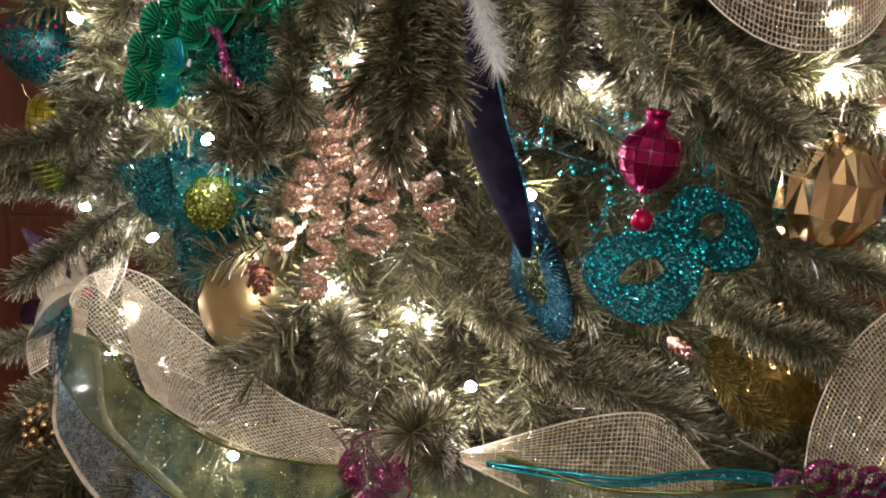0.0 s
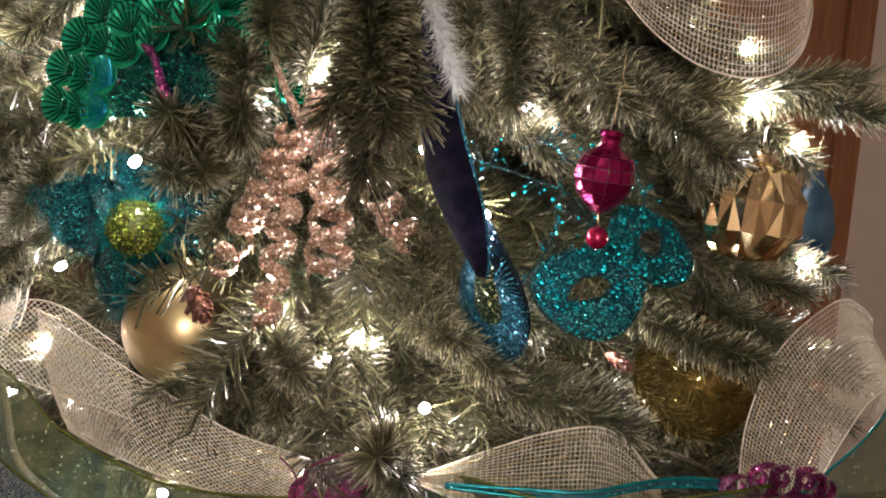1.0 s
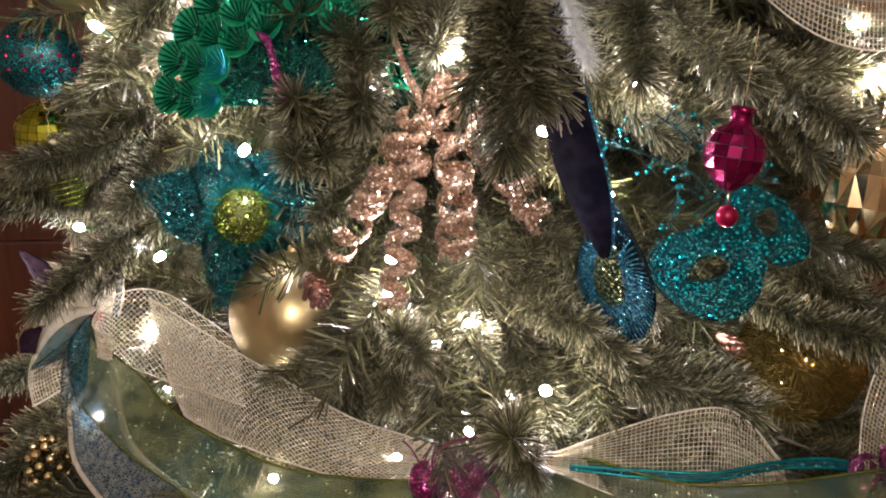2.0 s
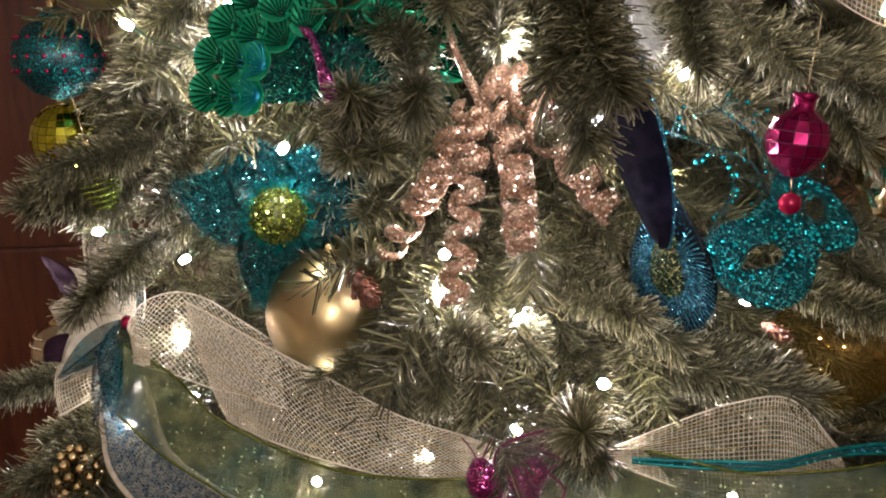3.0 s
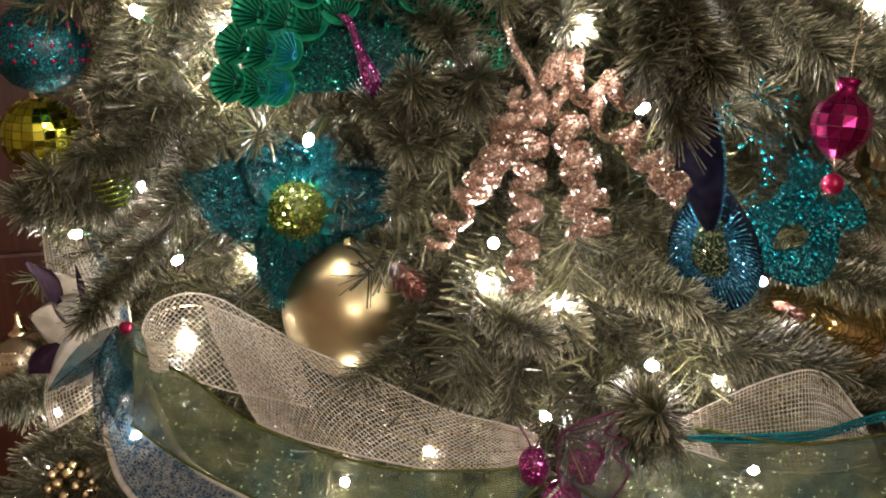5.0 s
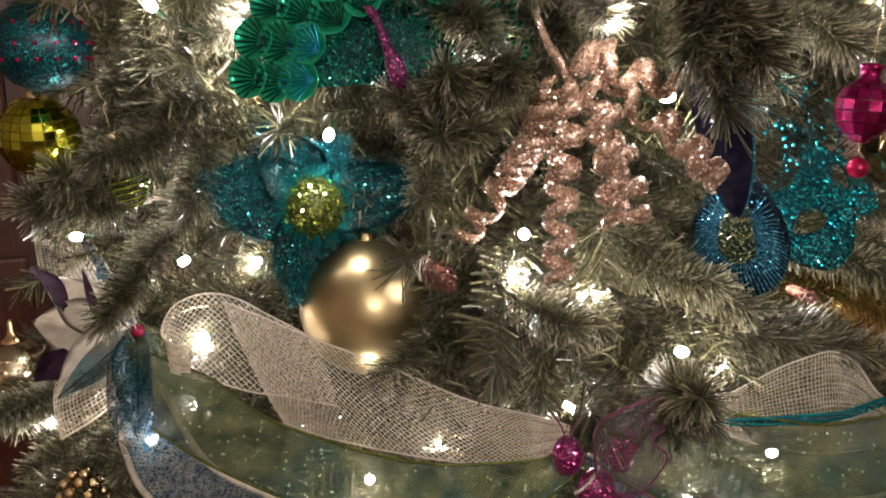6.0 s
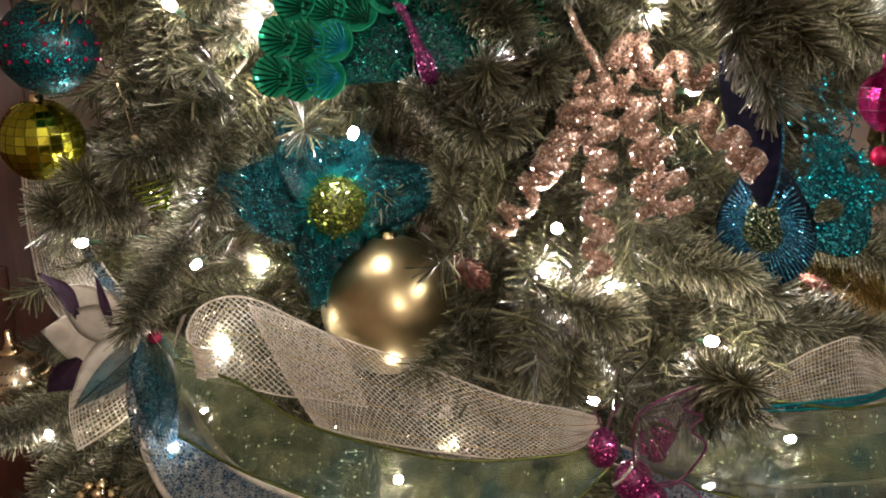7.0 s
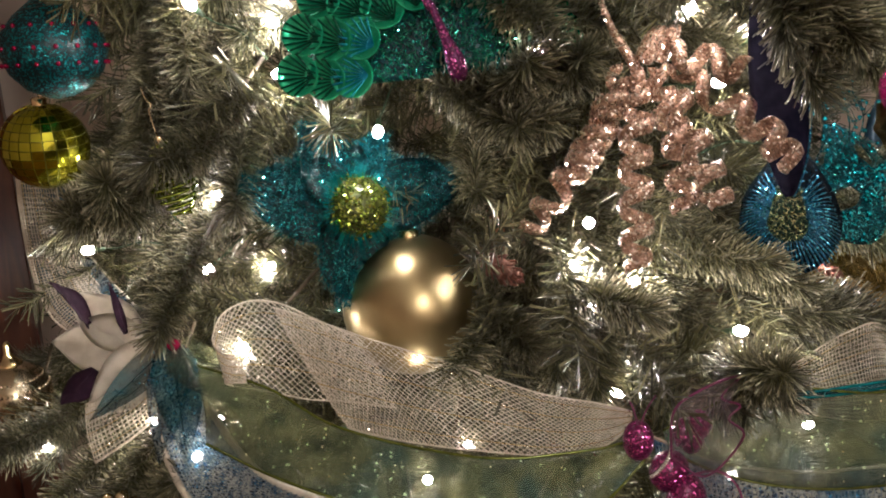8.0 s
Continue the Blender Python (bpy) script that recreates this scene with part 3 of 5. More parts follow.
def flakes(g, n, mat, parent, seed):
    """Tiny metal flakes, added on a ribbon to stand in for its glints."""
    r = random.Random(seed)
    vs, fs = [], []
    for _ in range(n):
        row = g[r.randrange(1, len(g) - 1)]
        p = row[r.randrange(1, len(row) - 1)] + V(r.uniform(-0.002, 0.002), -0.0015, r.uniform(-0.002, 0.002))
        d = V(r.gauss(0, 0.6), -1, r.gauss(0.1, 0.6)).normalized()
        x = d.orthogonal().normalized()
        y = d.cross(x)
        s = r.uniform(0.0006, 0.0013)
        k = len(vs)
        vs += [tuple(p + (x * math.cos(q * 1.2566) + y * math.sin(q * 1.2566)) * s) for q in range(5)] + [tuple(p - d * 0.0003)]
        fs += [(k, k + 1, k + 2, k + 3, k + 4)] + [(k + (q + 1) % 5, k + q, k + 5) for q in range(5)]
    me = bpy.data.meshes.new("glitter")
    me.from_pydata(vs, [], fs)
    tagged(link_me("glitter", me, M[mat], parent, False), kind="stuff")


def pairs(a, b):
    return [(V(*p), V(*q)) for p, q in zip(a, b)]


# cream net swag with a loop at its far end
front = pairs([(-0.066, 0.86, 1.056), (-0.105, 0.868, 1.072), (-0.169, 0.882, 1.093), (-0.247, 0.919, 1.129), (-0.319, 0.969, 1.156), (-0.37, 1.005, 1.178), (-0.405, 1.035, 1.19)],
              [(-0.072, 0.852, 1.044), (-0.112, 0.848, 1.032), (-0.176, 0.848, 1.038), (-0.244, 0.875, 1.049), (-0.295, 0.908, 1.056), (-0.33, 0.935, 1.062), (-0.358, 0.957, 1.07)])
net_ribbon(front, 0.0058, "wide cream open-weave mesh ribbon resting on the branches", 0.06, 0.003, 1, 0.00048, bias=True, cross=0.0088)
loop = pairs([(-0.304, 1.035, 1.132), (-0.35, 1.058, 1.159), (-0.385, 1.07, 1.181), (-0.422, 1.07, 1.192), (-0.455, 1.058, 1.186), (-0.472, 1.04, 1.168), (-0.466, 1.022, 1.155), (-0.447, 1.02, 1.15)],
             [(-0.292, 0.982, 1.067), (-0.339, 1.002, 1.078), (-0.38, 1.018, 1.085), (-0.421, 1.028, 1.10), (-0.456, 1.03, 1.113), (-0.468, 1.022, 1.122), (-0.461, 1.012, 1.124), (-0.447, 1.01, 1.122)])
net_ribbon(loop, 0.0056, "loop of cream open-weave mesh ribbon behind the swag", 0.05, 0.003, 2, 0.00046, bias=True, cross=0.007)

hump = pairs([(0.02, 0.775, 1.086), (0.092, 0.775, 1.11), (0.146, 0.774, 1.126), (0.202, 0.776, 1.131), (0.235, 0.777, 1.114), (0.275, 0.77, 1.07)],
             [(0.02, 0.765, 1.083), (0.084, 0.745, 1.06), (0.135, 0.735, 1.045), (0.19, 0.735, 1.035), (0.229, 0.74, 1.03), (0.275, 0.745, 1.03)])
net_ribbon(hump, 0.0045, "cream open-weave mesh ribbon arching over a branch", 0.05, 0.004, 2, 0.00048)


def sheer_ribbon(name, ctrl, mat, edge_mat, label, wave=0.006, seed=3, bow=0.04, edge=0.0015):
    e = empty(name, Matrix(), label, "ribbon")
    g = ribbon_grid(ctrl, 60, 12, bow, wave, seed)
    ob = part("band", sheet(bmesh.new(), g), M[mat], e)
    sol = ob.modifiers.new("thickness", "SOLIDIFY")
    sol.thickness = 0.0004
    flakes(g, 60, "glint_flake_blue" if mat != "green_sheer" else "flake", e, seed)
    wired_edge("wired_edge", [r[0] for r in g], edge, edge_mat, e)
    wired_edge("wired_edge", [r[-1] for r in g], edge, edge_mat, e)
    return e


green = pairs([(-0.487, 1.064, 1.132), (-0.426, 1.008, 1.112), (-0.374, 0.96, 1.077), (-0.3, 0.906, 1.054), (-0.224, 0.859, 1.043), (-0.139, 0.829, 1.043), (-0.085, 0.822, 1.046)],
              [(-0.492, 1.027, 1.057), (-0.446, 0.973, 1.035), (-0.376, 0.923, 1.005), (-0.304, 0.873, 0.977), (-0.229, 0.837, 0.966), (-0.155, 0.813, 0.982), (-0.09, 0.805, 1.03)])
sheer_ribbon("organza_ribbon", green, "green_sheer", "olive_wire", "sheer moss green organza ribbon with wired olive edges")


# ---- ornaments ----
M.update({
    "rose_glitter": glitter("rose_glitter", (0.36, 0.205, 0.14), (1.0, 0.88, 0.78), 0.0018, 1.0, 0.1, 0.7, 0.5, 0.38),
    "teal_glitter": glitter("teal_glitter", (0.0, 0.085, 0.11), (0.14, 0.8, 0.88), 0.0018, 1.0, 0.08, 0.85, 0.4, 0.36),
    "teal_dark_glitter": glitter("teal_dark_glitter", (0.001, 0.034, 0.042), (0.14, 0.8, 0.82), 0.0018, 1.1, 0.09, 0.8, 0.3, 0.24),
    "blue_glitter": glitter("blue_glitter", (0.004, 0.10, 0.19), (0.12, 0.55, 0.8), 0.0020, 1.0, 0.09, 0.85, 0.5, 0.4),
    "lime_glitter": glitter("lime_glitter", (0.075, 0.09, 0.015), (0.68, 0.76, 0.22), 0.0026, 1.0, 0.1, 0.85, 0.3),
    "blue_dark": glitter("blue_dark", (0.002, 0.016, 0.035), (0.15, 0.4, 0.55), 0.002, 1.0, 0.1, 0.8, 0.4, 0.16),
    "eye_glitter": glitter("eye_glitter", (0.03, 0.085, 0.05), (0.75, 0.8, 0.5), 0.0017, 1.1, 0.1, 0.8, 0.3, 0.4),
    "gold_glitter": glitter("gold_glitter", (0.3, 0.3, 0.08), (0.75, 0.7, 0.3), 0.0015, 1.0, 0.22, 0.85, 0.3),
    "magenta_glitter": glitter("magenta_glitter", (0.17, 0.006, 0.08), (0.75, 0.12, 0.42), 0.0018, 0.7, 0.15, 0.7, 0.45),
    "emerald_glitter": glitter("emerald_glitter", (0.0, 0.15, 0.10), (0.1, 0.85, 0.6), 0.0022, 1.0, 0.07, 0.85, 0.4, 0.4),
    "teal_foil": mottled("teal_foil", (0.0, 0.2, 0.22), (0.03, 0.4, 0.42), 120, 0.25, 0.6),
    "emerald_gloss": mottled("emerald_gloss", (0.0, 0.32, 0.18), (0.04, 0.55, 0.28), 45, 0.15, 0.6, 0.15),
    "emerald_dark": glitter("emerald_dark", (0.0, 0.05, 0.045), (0.3, 0.9, 0.75), 0.002, 1.0, 0.08, 0.85, 0.3, 0.25),
    "peacock_glitter": glitter("peacock_glitter", (0.0, 0.055, 0.075), (0.05, 0.6, 0.55), 0.002, 1.0, 0.08, 0.85, 0.3, 0.24),
    "emerald_rib": mottled("emerald_rib", (0.0, 0.05, 0.03), (0.0, 0.11, 0.06), 60, 0.15, 0.6, 0.1),
    "peacock_blue": mottled("peacock_blue", (0.0, 0.22, 0.40), (0.02, 0.42, 0.5), 60, 0.2, 0.6, 0.1),
    "purple_gloss": glitter("purple_gloss", (0.13, 0.004, 0.085), (0.75, 0.16, 0.5), 0.0018, 0.8, 0.15, 0.7, 0.5),
    "magenta_mirror": mottled("magenta_mirror", (0.2, 0.003, 0.055), (0.28, 0.008, 0.085), 30, 0.2, 0.8, 0.05),
    "red_gloss": mottled("red_gloss", (0.26, 0.003, 0.04), (0.32, 0.005, 0.055), 40, 0.15, 0.5, 0.05),
    "groove": mottled("groove", (0.05, 0.003, 0.02), (0.08, 0.005, 0.03), 50, 0.4),
    "lime_mirror": mottled("lime_mirror", (0.44, 0.42, 0.03), (0.54, 0.52, 0.06), 30, 0.1, 1.0, 0.02),
    "green_mirror": mottled("green_mirror", (0.26, 0.36, 0.06), (0.36, 0.46, 0.1), 30, 0.12, 0.9, 0.02),
    "lime_groove": mottled("lime_groove", (0.10, 0.10, 0.01), (0.14, 0.13, 0.015), 50, 0.4, 0.6),
    "amber": None,
    "navy": mottled("navy", (0.006, 0.006, 0.016), (0.018, 0.015, 0.03), 70, 0.9, 0.0, 0.4, 600, Specular_IOR_Level=0.15),
    "plume": mottled("plume", (0.5, 0.5, 0.52), (0.7, 0.7, 0.7), 200, 0.8),
    "teal_satin": glitter("teal_satin", (0.0, 0.03, 0.04), (0.02, 0.32, 0.36), 0.0018, 0.5, 0.22, 0.7, 0.6),
    "blue_satin": mottled("blue_satin", (0.015, 0.04, 0.075), (0.05, 0.10, 0.14), 30, 0.25, 0.3, 0.1),
    "cream_cloth": mottled("cream_cloth", (0.6, 0.54, 0.46), (0.74, 0.68, 0.6), 60, 0.55, 0, 0.5, 900),
    "plum_cloth": mottled("plum_cloth", (0.035, 0.012, 0.034), (0.07, 0.026, 0.06), 60, 0.85, 0, 0.5, 900),
    "plum_wire": mottled("plum_wire", (0.12, 0.012, 0.06), (0.18, 0.02, 0.09), 60, 0.4),
    "plum_sheer": sheer("plum_sheer", (0.2, 0.13, 0.17), (0.3, 0.22, 0.26), 0.25, 0.4, 120),
    "silver_gold": mottled("silver_gold", (0.55, 0.45, 0.3), (0.68, 0.58, 0.42), 40, 0.2, 1.0),
    "rhinestone": mottled("rhinestone", (0.75, 0.72, 0.72), (0.9, 0.88, 0.86), 300, 0.08, 0.9),
    "cone_scale": mottled("cone_scale", (0.07, 0.022, 0.014), (0.19, 0.07, 0.045), 120, 0.45),
})


M["amber"], n, l, b = base("amber", (0.72, 0.5, 0.16), 0.06, 0.9)
tp, ms = n.new("ShaderNodeBsdfTransparent"), n.new("ShaderNodeMixShader")
tp.inputs[0].default_value = (0.93, 0.82, 0.58, 1)
ms.inputs[0].default_value = 0.15
l.new(tp.outputs[0], ms.inputs[1])
l.new(b.outputs[0], ms.inputs[2])
l.new(ms.outputs[0], n["Material Output"].inputs[0])


def hook(parent, top, rise=0.05, r=0.0007):
    pts = [(0, 0, top)] + [(0.004 * math.sin(a), 0, top + rise * 0.5 + 0.004 * a) for a in (0.0, 1.0, 2.0, 3.0)] + [(0, 0, top + rise)]
    part("hanging_wire", tube(bmesh.new(), spline(pts, 3), r, 5), M["silver_gold"], parent)


def cap(parent, z, r=0.009):
    prof = [(r, z - 0.004), (r, z + 0.006), (r * 0.75, z + 0.008), (0.0, z + 0.008)]
    part("cap", lathe(bmesh.new(), prof, 20), M["gold_shiny"], parent)


# satin gold ball
e = empty("bauble", spot(BALL_AT), "large satin gold ball ornament nestled among needles", "ornament")
part("ball", ball(bmesh.new(), (0, 0, 0), BALL_R, 64, 40), M["gold_satin"], e)
cap(e, BALL_R, 0.012)
hook(e, BALL_R + 0.008)


# curled rose-gold spray
def curl(parent, pts, r0, turns, width, seed=0):
    """A flat glittered strip wound round a line."""
    line = spline(pts, 40)
    n = len(line)
    rr = random.Random(seed)
    ph = rr.uniform(0, 6.28)
    bm = bmesh.new()
    prev = None
    for i, p in enumerate(line):
        t = i / (n - 1)
        d = (line[min(i + 1, n - 1)] - line[max(i - 1, 0)]).normalized()
        x = d.cross(V(0.1, 0.9, 0.2)).normalized()
        y = d.cross(x)
        a = ph + turns * 2 * math.pi * t
        r = r0 * min(1.0, 0.35 + t * 2.5) * (1 - 0.25 * max(0, t - 0.8) / 0.2)
        nrm = x * math.cos(a) + y * math.sin(a)
        c = p + nrm * r
        w = d * width * (0.75 + 0.25 * math.sin(math.pi * t)) * 0.5
        th = nrm * 0.0012
        cur = [bm.verts.new(q) for q in (c - w - th, c + th * 0.6, c + w - th, c + w * 0.9 - th * 1.6, c - th * 0.4, c - w * 0.9 - th * 1.6)]
        if prev:
            for k in range(6):
                bm.faces.new((prev[k], prev[(k + 1) % 6], cur[(k + 1) % 6], cur[k]))
        else:
            bm.faces.new(cur[::-1])
        prev = cur
    bm.faces.new(prev)
    return part("curl", bm, M["rose_glitter"], parent)


spray = empty("curly_spray", Matrix(), "rose gold glitter spray of spiral curls hanging from a branch", "ornament")
CORE = V(-0.082, 0.825, 1.442)
for i, (pts, tr) in enumerate([
    ([(-0.092, 0.822, 1.42), (-0.136, 0.843, 1.345), (-0.176, 0.88, 1.272)], 4.4),
    ([(-0.094, 0.814, 1.42), (-0.108, 0.80, 1.338), (-0.125, 0.775, 1.245)], 5),
    ([(-0.072, 0.81, 1.425), (-0.068, 0.763, 1.354), (-0.074, 0.725, 1.306)], 3.5),
    ([(-0.06, 0.808, 1.425), (-0.022, 0.742, 1.374), (0.002, 0.716, 1.337)], 3.4),
    ([(-0.105, 0.83, 1.425), (-0.125, 0.83, 1.37), (-0.150, 0.84, 1.33)], 3),
    ([(-0.07, 0.815, 1.445), (-0.04, 0.79, 1.43), (-0.012, 0.765, 1.42)], 1.8),
    ([(-0.075, 0.82, 1.42), (-0.06, 0.80, 1.36), (-0.058, 0.79, 1.29)], 3.8),
]):
    curl(spray, [V(*p) for p in pts], 0.0165, tr * 1.3, 0.0162, i)
bm = bmesh.new()
tube(bm, spline([(-0.115, 0.845, 1.49), (-0.105, 0.838, 1.46), (-0.088, 0.826, 1.425), (-0.082, 0.822, 1.40)], 4), [0.003, 0.0032, 0.0034, 0.0035, 0.004, 0.0045, 0.005, 0.0055, 0.006, 0.0062, 0.006, 0.005, 0.003], 8)
part("stem", bm, M["rose_glitter"], spray)
for dx in (0.0, 0.018):
    bm = bmesh.new()
    tube(bm, spline([(-0.085 + dx, 0.82, 1.43), (-0.075 + dx, 0.815, 1.452), (-0.068 + dx, 0.808, 1.462)], 4), [0.008, 0.009, 0.0095, 0.0095, 0.009, 0.008, 0.006, 0.004, 0.001], 8)
    part("bud", bm, M["rose_glitter"], spray)


# pine cone at the foot of the spray
def pine_cone(p, d, size):
    e = empty("pine_cone", spot(p, d), "small reddish brown pine cone", "pine cone")
    part("core", lathe(bmesh.new(), [(0, -0.5 * size), (0.16 * size, -0.3 * size), (0.18 * size, 0.3 * size), (0, 0.5 * size)], 10), M["cone_scale"], e)
    me = None
    for i in range(42):
        t = i / 41
        a = i * 2.39996
        r = size * (0.44 * math.sin(math.pi * (0.12 + 0.82 * t)) + 0.03)
        if me is None:
            bm = bmesh.new()
            box(bm, (-0.12, 0.0, -0.03), (0.12, 0.62, 0.03), 0.02)
            for v in bm.verts:
                k = v.co.y / 0.62
                v.co.x *= 0.6 + 0.7 * math.sin(math.pi * min(1, k + 0.15))
                v.co.z += 0.22 * k * k
            me = bpy.data.meshes.new("scale")
            bm.to_mesh(me)
            bm.free()
        ob = link_me("scale", me, M["cone_scale"], e)
        ob.matrix_basis = Matrix.Translation((0, 0, size * (t - 0.5))) @ Matrix.Rotation(a, 4, "Z") @ Matrix.Rotation(math.radians(15 + 45 * t), 4, "X") @ Matrix.Scale(max(0.3, r / size * 1.7) * size * 0.85, 4)


pine_cone(V(-0.204, 0.903, 1.234), V(0.3, -0.7, -0.3), 0.056)
pine_cone(V(0.268, 0.90, 1.155), V(0.5, -0.6, -0.3), 0.036)


# faceted mirror ornaments
def facet_drop(parent, name, prof, n, mat, groove, inset=0.0007):
    """A turned body set with flat mirror pieces between grooves."""
    bm = bmesh.new()
    lathe(bm, [(max(0, r - 0.0012), z) for r, z in prof], n)
    part("body", bm, M[groove], parent)
    rng = random.Random(n)
    for (r0, z0), (r1, z1) in zip(prof, prof[1:]):
        for i in range(n):
            a0, a1 = 2 * math.pi * i / n, 2 * math.pi * (i + 1) / n
            q = [V(r0 * math.cos(a0), r0 * math.sin(a0), z0), V(r0 * math.cos(a1), r0 * math.sin(a1), z0), V(r1 * math.cos(a1), r1 * math.sin(a1), z1), V(r1 * math.cos(a0), r1 * math.sin(a0), z1)]
            c = sum(q, V(0, 0, 0)) / 4
            out = V(c.x, c.y, c.z * 0.7).normalized()
            top = [c + (p - c) * 0.90 + out * rng.uniform(-0.0004, 0.0004) for p in q]
            low = [c + (p - c) * 0.90 - out * 0.0015 for p in q]
            me = bpy.data.meshes.new(name)
            me.from_pydata([tuple(p) for p in top + low], [], [(0, 1, 2, 3)] + [(k, 4 + k, 4 + (k + 1) % 4, (k + 1) % 4) for k in range(4)])
            link_me(name, me, M[mat], parent, False)


def sphere_prof(r, k, stretch=1.0, lo=0.06, hi=0.94):
    return [(r * math.sin(math.pi * (lo + (hi - lo) * i / k)), -r * stretch * math.cos(math.pi * (lo + (hi - lo) * i / k))) for i in range(k + 1)]


e = empty("mirror_ornament", spot(V(0.181, 0.738, 1.391)) @ Matrix.Rotation(0.12, 4, "Y"), "magenta mirrored lantern ornament with a small red ball drop", "ornament")
facet_drop(e, "mirror_tile", [(0.006, -0.032), (0.016, -0.024), (0.0245, -0.013), (0.0275, -0.002), (0.0265, 0.009), (0.022, 0.019), (0.013, 0.026)], 14, "magenta_mirror", "groove")
part("neck", lathe(bmesh.new(), [(0.013, 0.025), (0.009, 0.03), (0.0095, 0.037), (0.012, 0.041), (0.009, 0.043), (0, 0.043)], 14), M["magenta_mirror"], e)
part("drop_ball", ball(bmesh.new(), (0.004, 0, -0.056), 0.0105, 20, 12), M["red_gloss"], e)
part("link", tube(bmesh.new(), [(0, 0, -0.03), (0.004, 0, -0.05)], 0.0008, 5), M["silver_gold"], e)
hook(e, 0.043, 0.07)

e = empty("disco_ball", spot(V(-0.598, 1.34, 1.357)) @ Matrix.Rotation(0.15, 4, "X"), "chartreuse green mirrored disco ball on a wire hook", "ornament")
facet_drop(e, "mirror_tile", sphere_prof(0.053, 13), 23, "lime_mirror", "lime_groove")
cap(e, 0.053)
hook(e, 0.061)
e = empty("coil_ornament", spot(V(-0.492, 1.045, 1.338)) @ Matrix.Rotation(-0.2, 4, "Y"), "lime green metallic spring-shaped ornament half hidden by needles", "ornament")
part("coil", tube(bmesh.new(), [(0.023 * math.sin(math.pi * (0.1 + 0.8 * k / 239)) * math.cos(k * 0.29), 0.023 * math.sin(math.pi * (0.1 + 0.8 * k / 239)) * math.sin(k * 0.29), -0.038 + 0.076 * k / 239) for k in range(240)], 0.0019, 6), M["green_mirror"], e)
part("core", tube(bmesh.new(), [(0, 0, -0.038), (0, 0, 0.036)], 0.0012, 6), M["lime_groove"], e)
cap(e, 0.036, 0.005)
hook(e, 0.044)


# teal onion ornament with red beads
e = empty("beaded_ornament", spot(V(-0.575, 1.245, 1.468)), "dark teal onion ornament dotted with red beads", "ornament")
prof = [(0, -0.052), (0.012, -0.05), (0.034, -0.04), (0.05, -0.022), (0.058, 0.0), (0.054, 0.022), (0.038, 0.042), (0.018, 0.058), (0.008, 0.068), (0, 0.07)]
part("body", lathe(bmesh.new(), prof, 48), M["teal_satin"], e)
me = None
for row, (r, z, n) in enumerate([(0.0575, 0.006, 16), (0.049, 0.03, 14), (0.0555, -0.012, 16)]):
    for i in range(n):
        a = 2 * math.pi * (i + 0.5 * (row % 2)) / n
        if me is None:
            bm = ball(bmesh.new(), (0, 0, 0), 0.0028, 10, 6)
            me = bpy.data.meshes.new("bead")
            bm.to_mesh(me)
            bm.free()
        ob = link_me("bead", me, M["red_gloss"], e)
        ob.location = (r * math.cos(a), r * math.sin(a), z)
cap(e, 0.07, 0.007)
hook(e, 0.078)


# teal flower with a lime centre
def petal_bm(length, width, fold=0.25, curve=0.15, nu=14, nv=8, tip=1.0, ruffle=0.0, seed=0):
    g = []
    for i in range(nu + 1):
        u = i / nu
        w = width * (math.sin(math.pi * min(1, u * 0.94 + 0.06) ** 0.8) ** tip) * 0.5 + 0.0006
        g.append([V(w * (2 * j / nv - 1), length * u, -curve * length * u * u + fold * w * abs(2 * j / nv - 1) + ruffle * noise.noise(V(u * 5, j * 0.7, seed))) for j in range(nv + 1)])
    bm = sheet(bmesh.new(), g)
    bmesh.ops.solidify(bm, geom=list(bm.faces), thickness=0.0008)
    return bm


FL = V(-0.292, 1.075, 1.28)
e = empty("glitter_flower", spot(FL, to_view(FL)), "teal glitter flower with a lime green tinsel centre", "flower")
PETALS = ((8, 0.14, 0.08), (62, 0.085, 0.07), (115, 0.105, 0.08), (164, 0.125, 0.095), (256, 0.108, 0.08), (308, 0.11, 0.08))
for i, (a, ln, w) in enumerate(PETALS):
    ob = part("petal", petal_bm(ln, w, 0.22, 0.06, 18, 10, 0.6, 0.014, i), M["teal_dark_glitter"], e)
    ob.matrix_basis = Matrix.Rotation(math.radians(a - 90), 4, "Z") @ Matrix.Rotation(0.06 * (-1) ** i, 4, "X")
part("centre", ball(bmesh.new(), (0, 0, 0.016), 0.034, 32, 20, (1, 1, 0.8)), M["lime_glitter"], e)
rr = random.Random(5)
# chips standing off the centre
vs, fs = [], []
for i in range(520):
    z = rr.uniform(-0.1, 1.0)
    a = rr.uniform(0, 6.283)
    s = math.sqrt(1 - z * z)
    d = V(s * math.cos(a), s * math.sin(a), z)
    p = V(0, 0, 0.016) + V(d.x, d.y, d.z * 0.8) * rr.uniform(0.033, 0.038)
    nn = (d + V(rr.gauss(0, 0.5), rr.gauss(0, 0.5), rr.gauss(0, 0.5))).normalized()
    x = nn.orthogonal().normalized()
    y = nn.cross(x)
    w = rr.uniform(0.0014, 0.0026)
    k = len(vs)
    vs += [tuple(p + x * w), tuple(p + y * w), tuple(p - x * w), tuple(p - y * w), tuple(p - nn * 0.001)]
    fs += [(k, k + 1, k + 2, k + 3), (k + 1, k, k + 4), (k + 2, k + 1, k + 4), (k + 3, k + 2, k + 4), (k, k + 3, k + 4)]
me = bpy.data.meshes.new("foil_chip")
me.from_pydata(vs, [], fs)
tagged(link_me("foil_chip", me, M["green_mirror"], e, False), "olive green foil chips", kind="stuff")
vs, fs = [], []


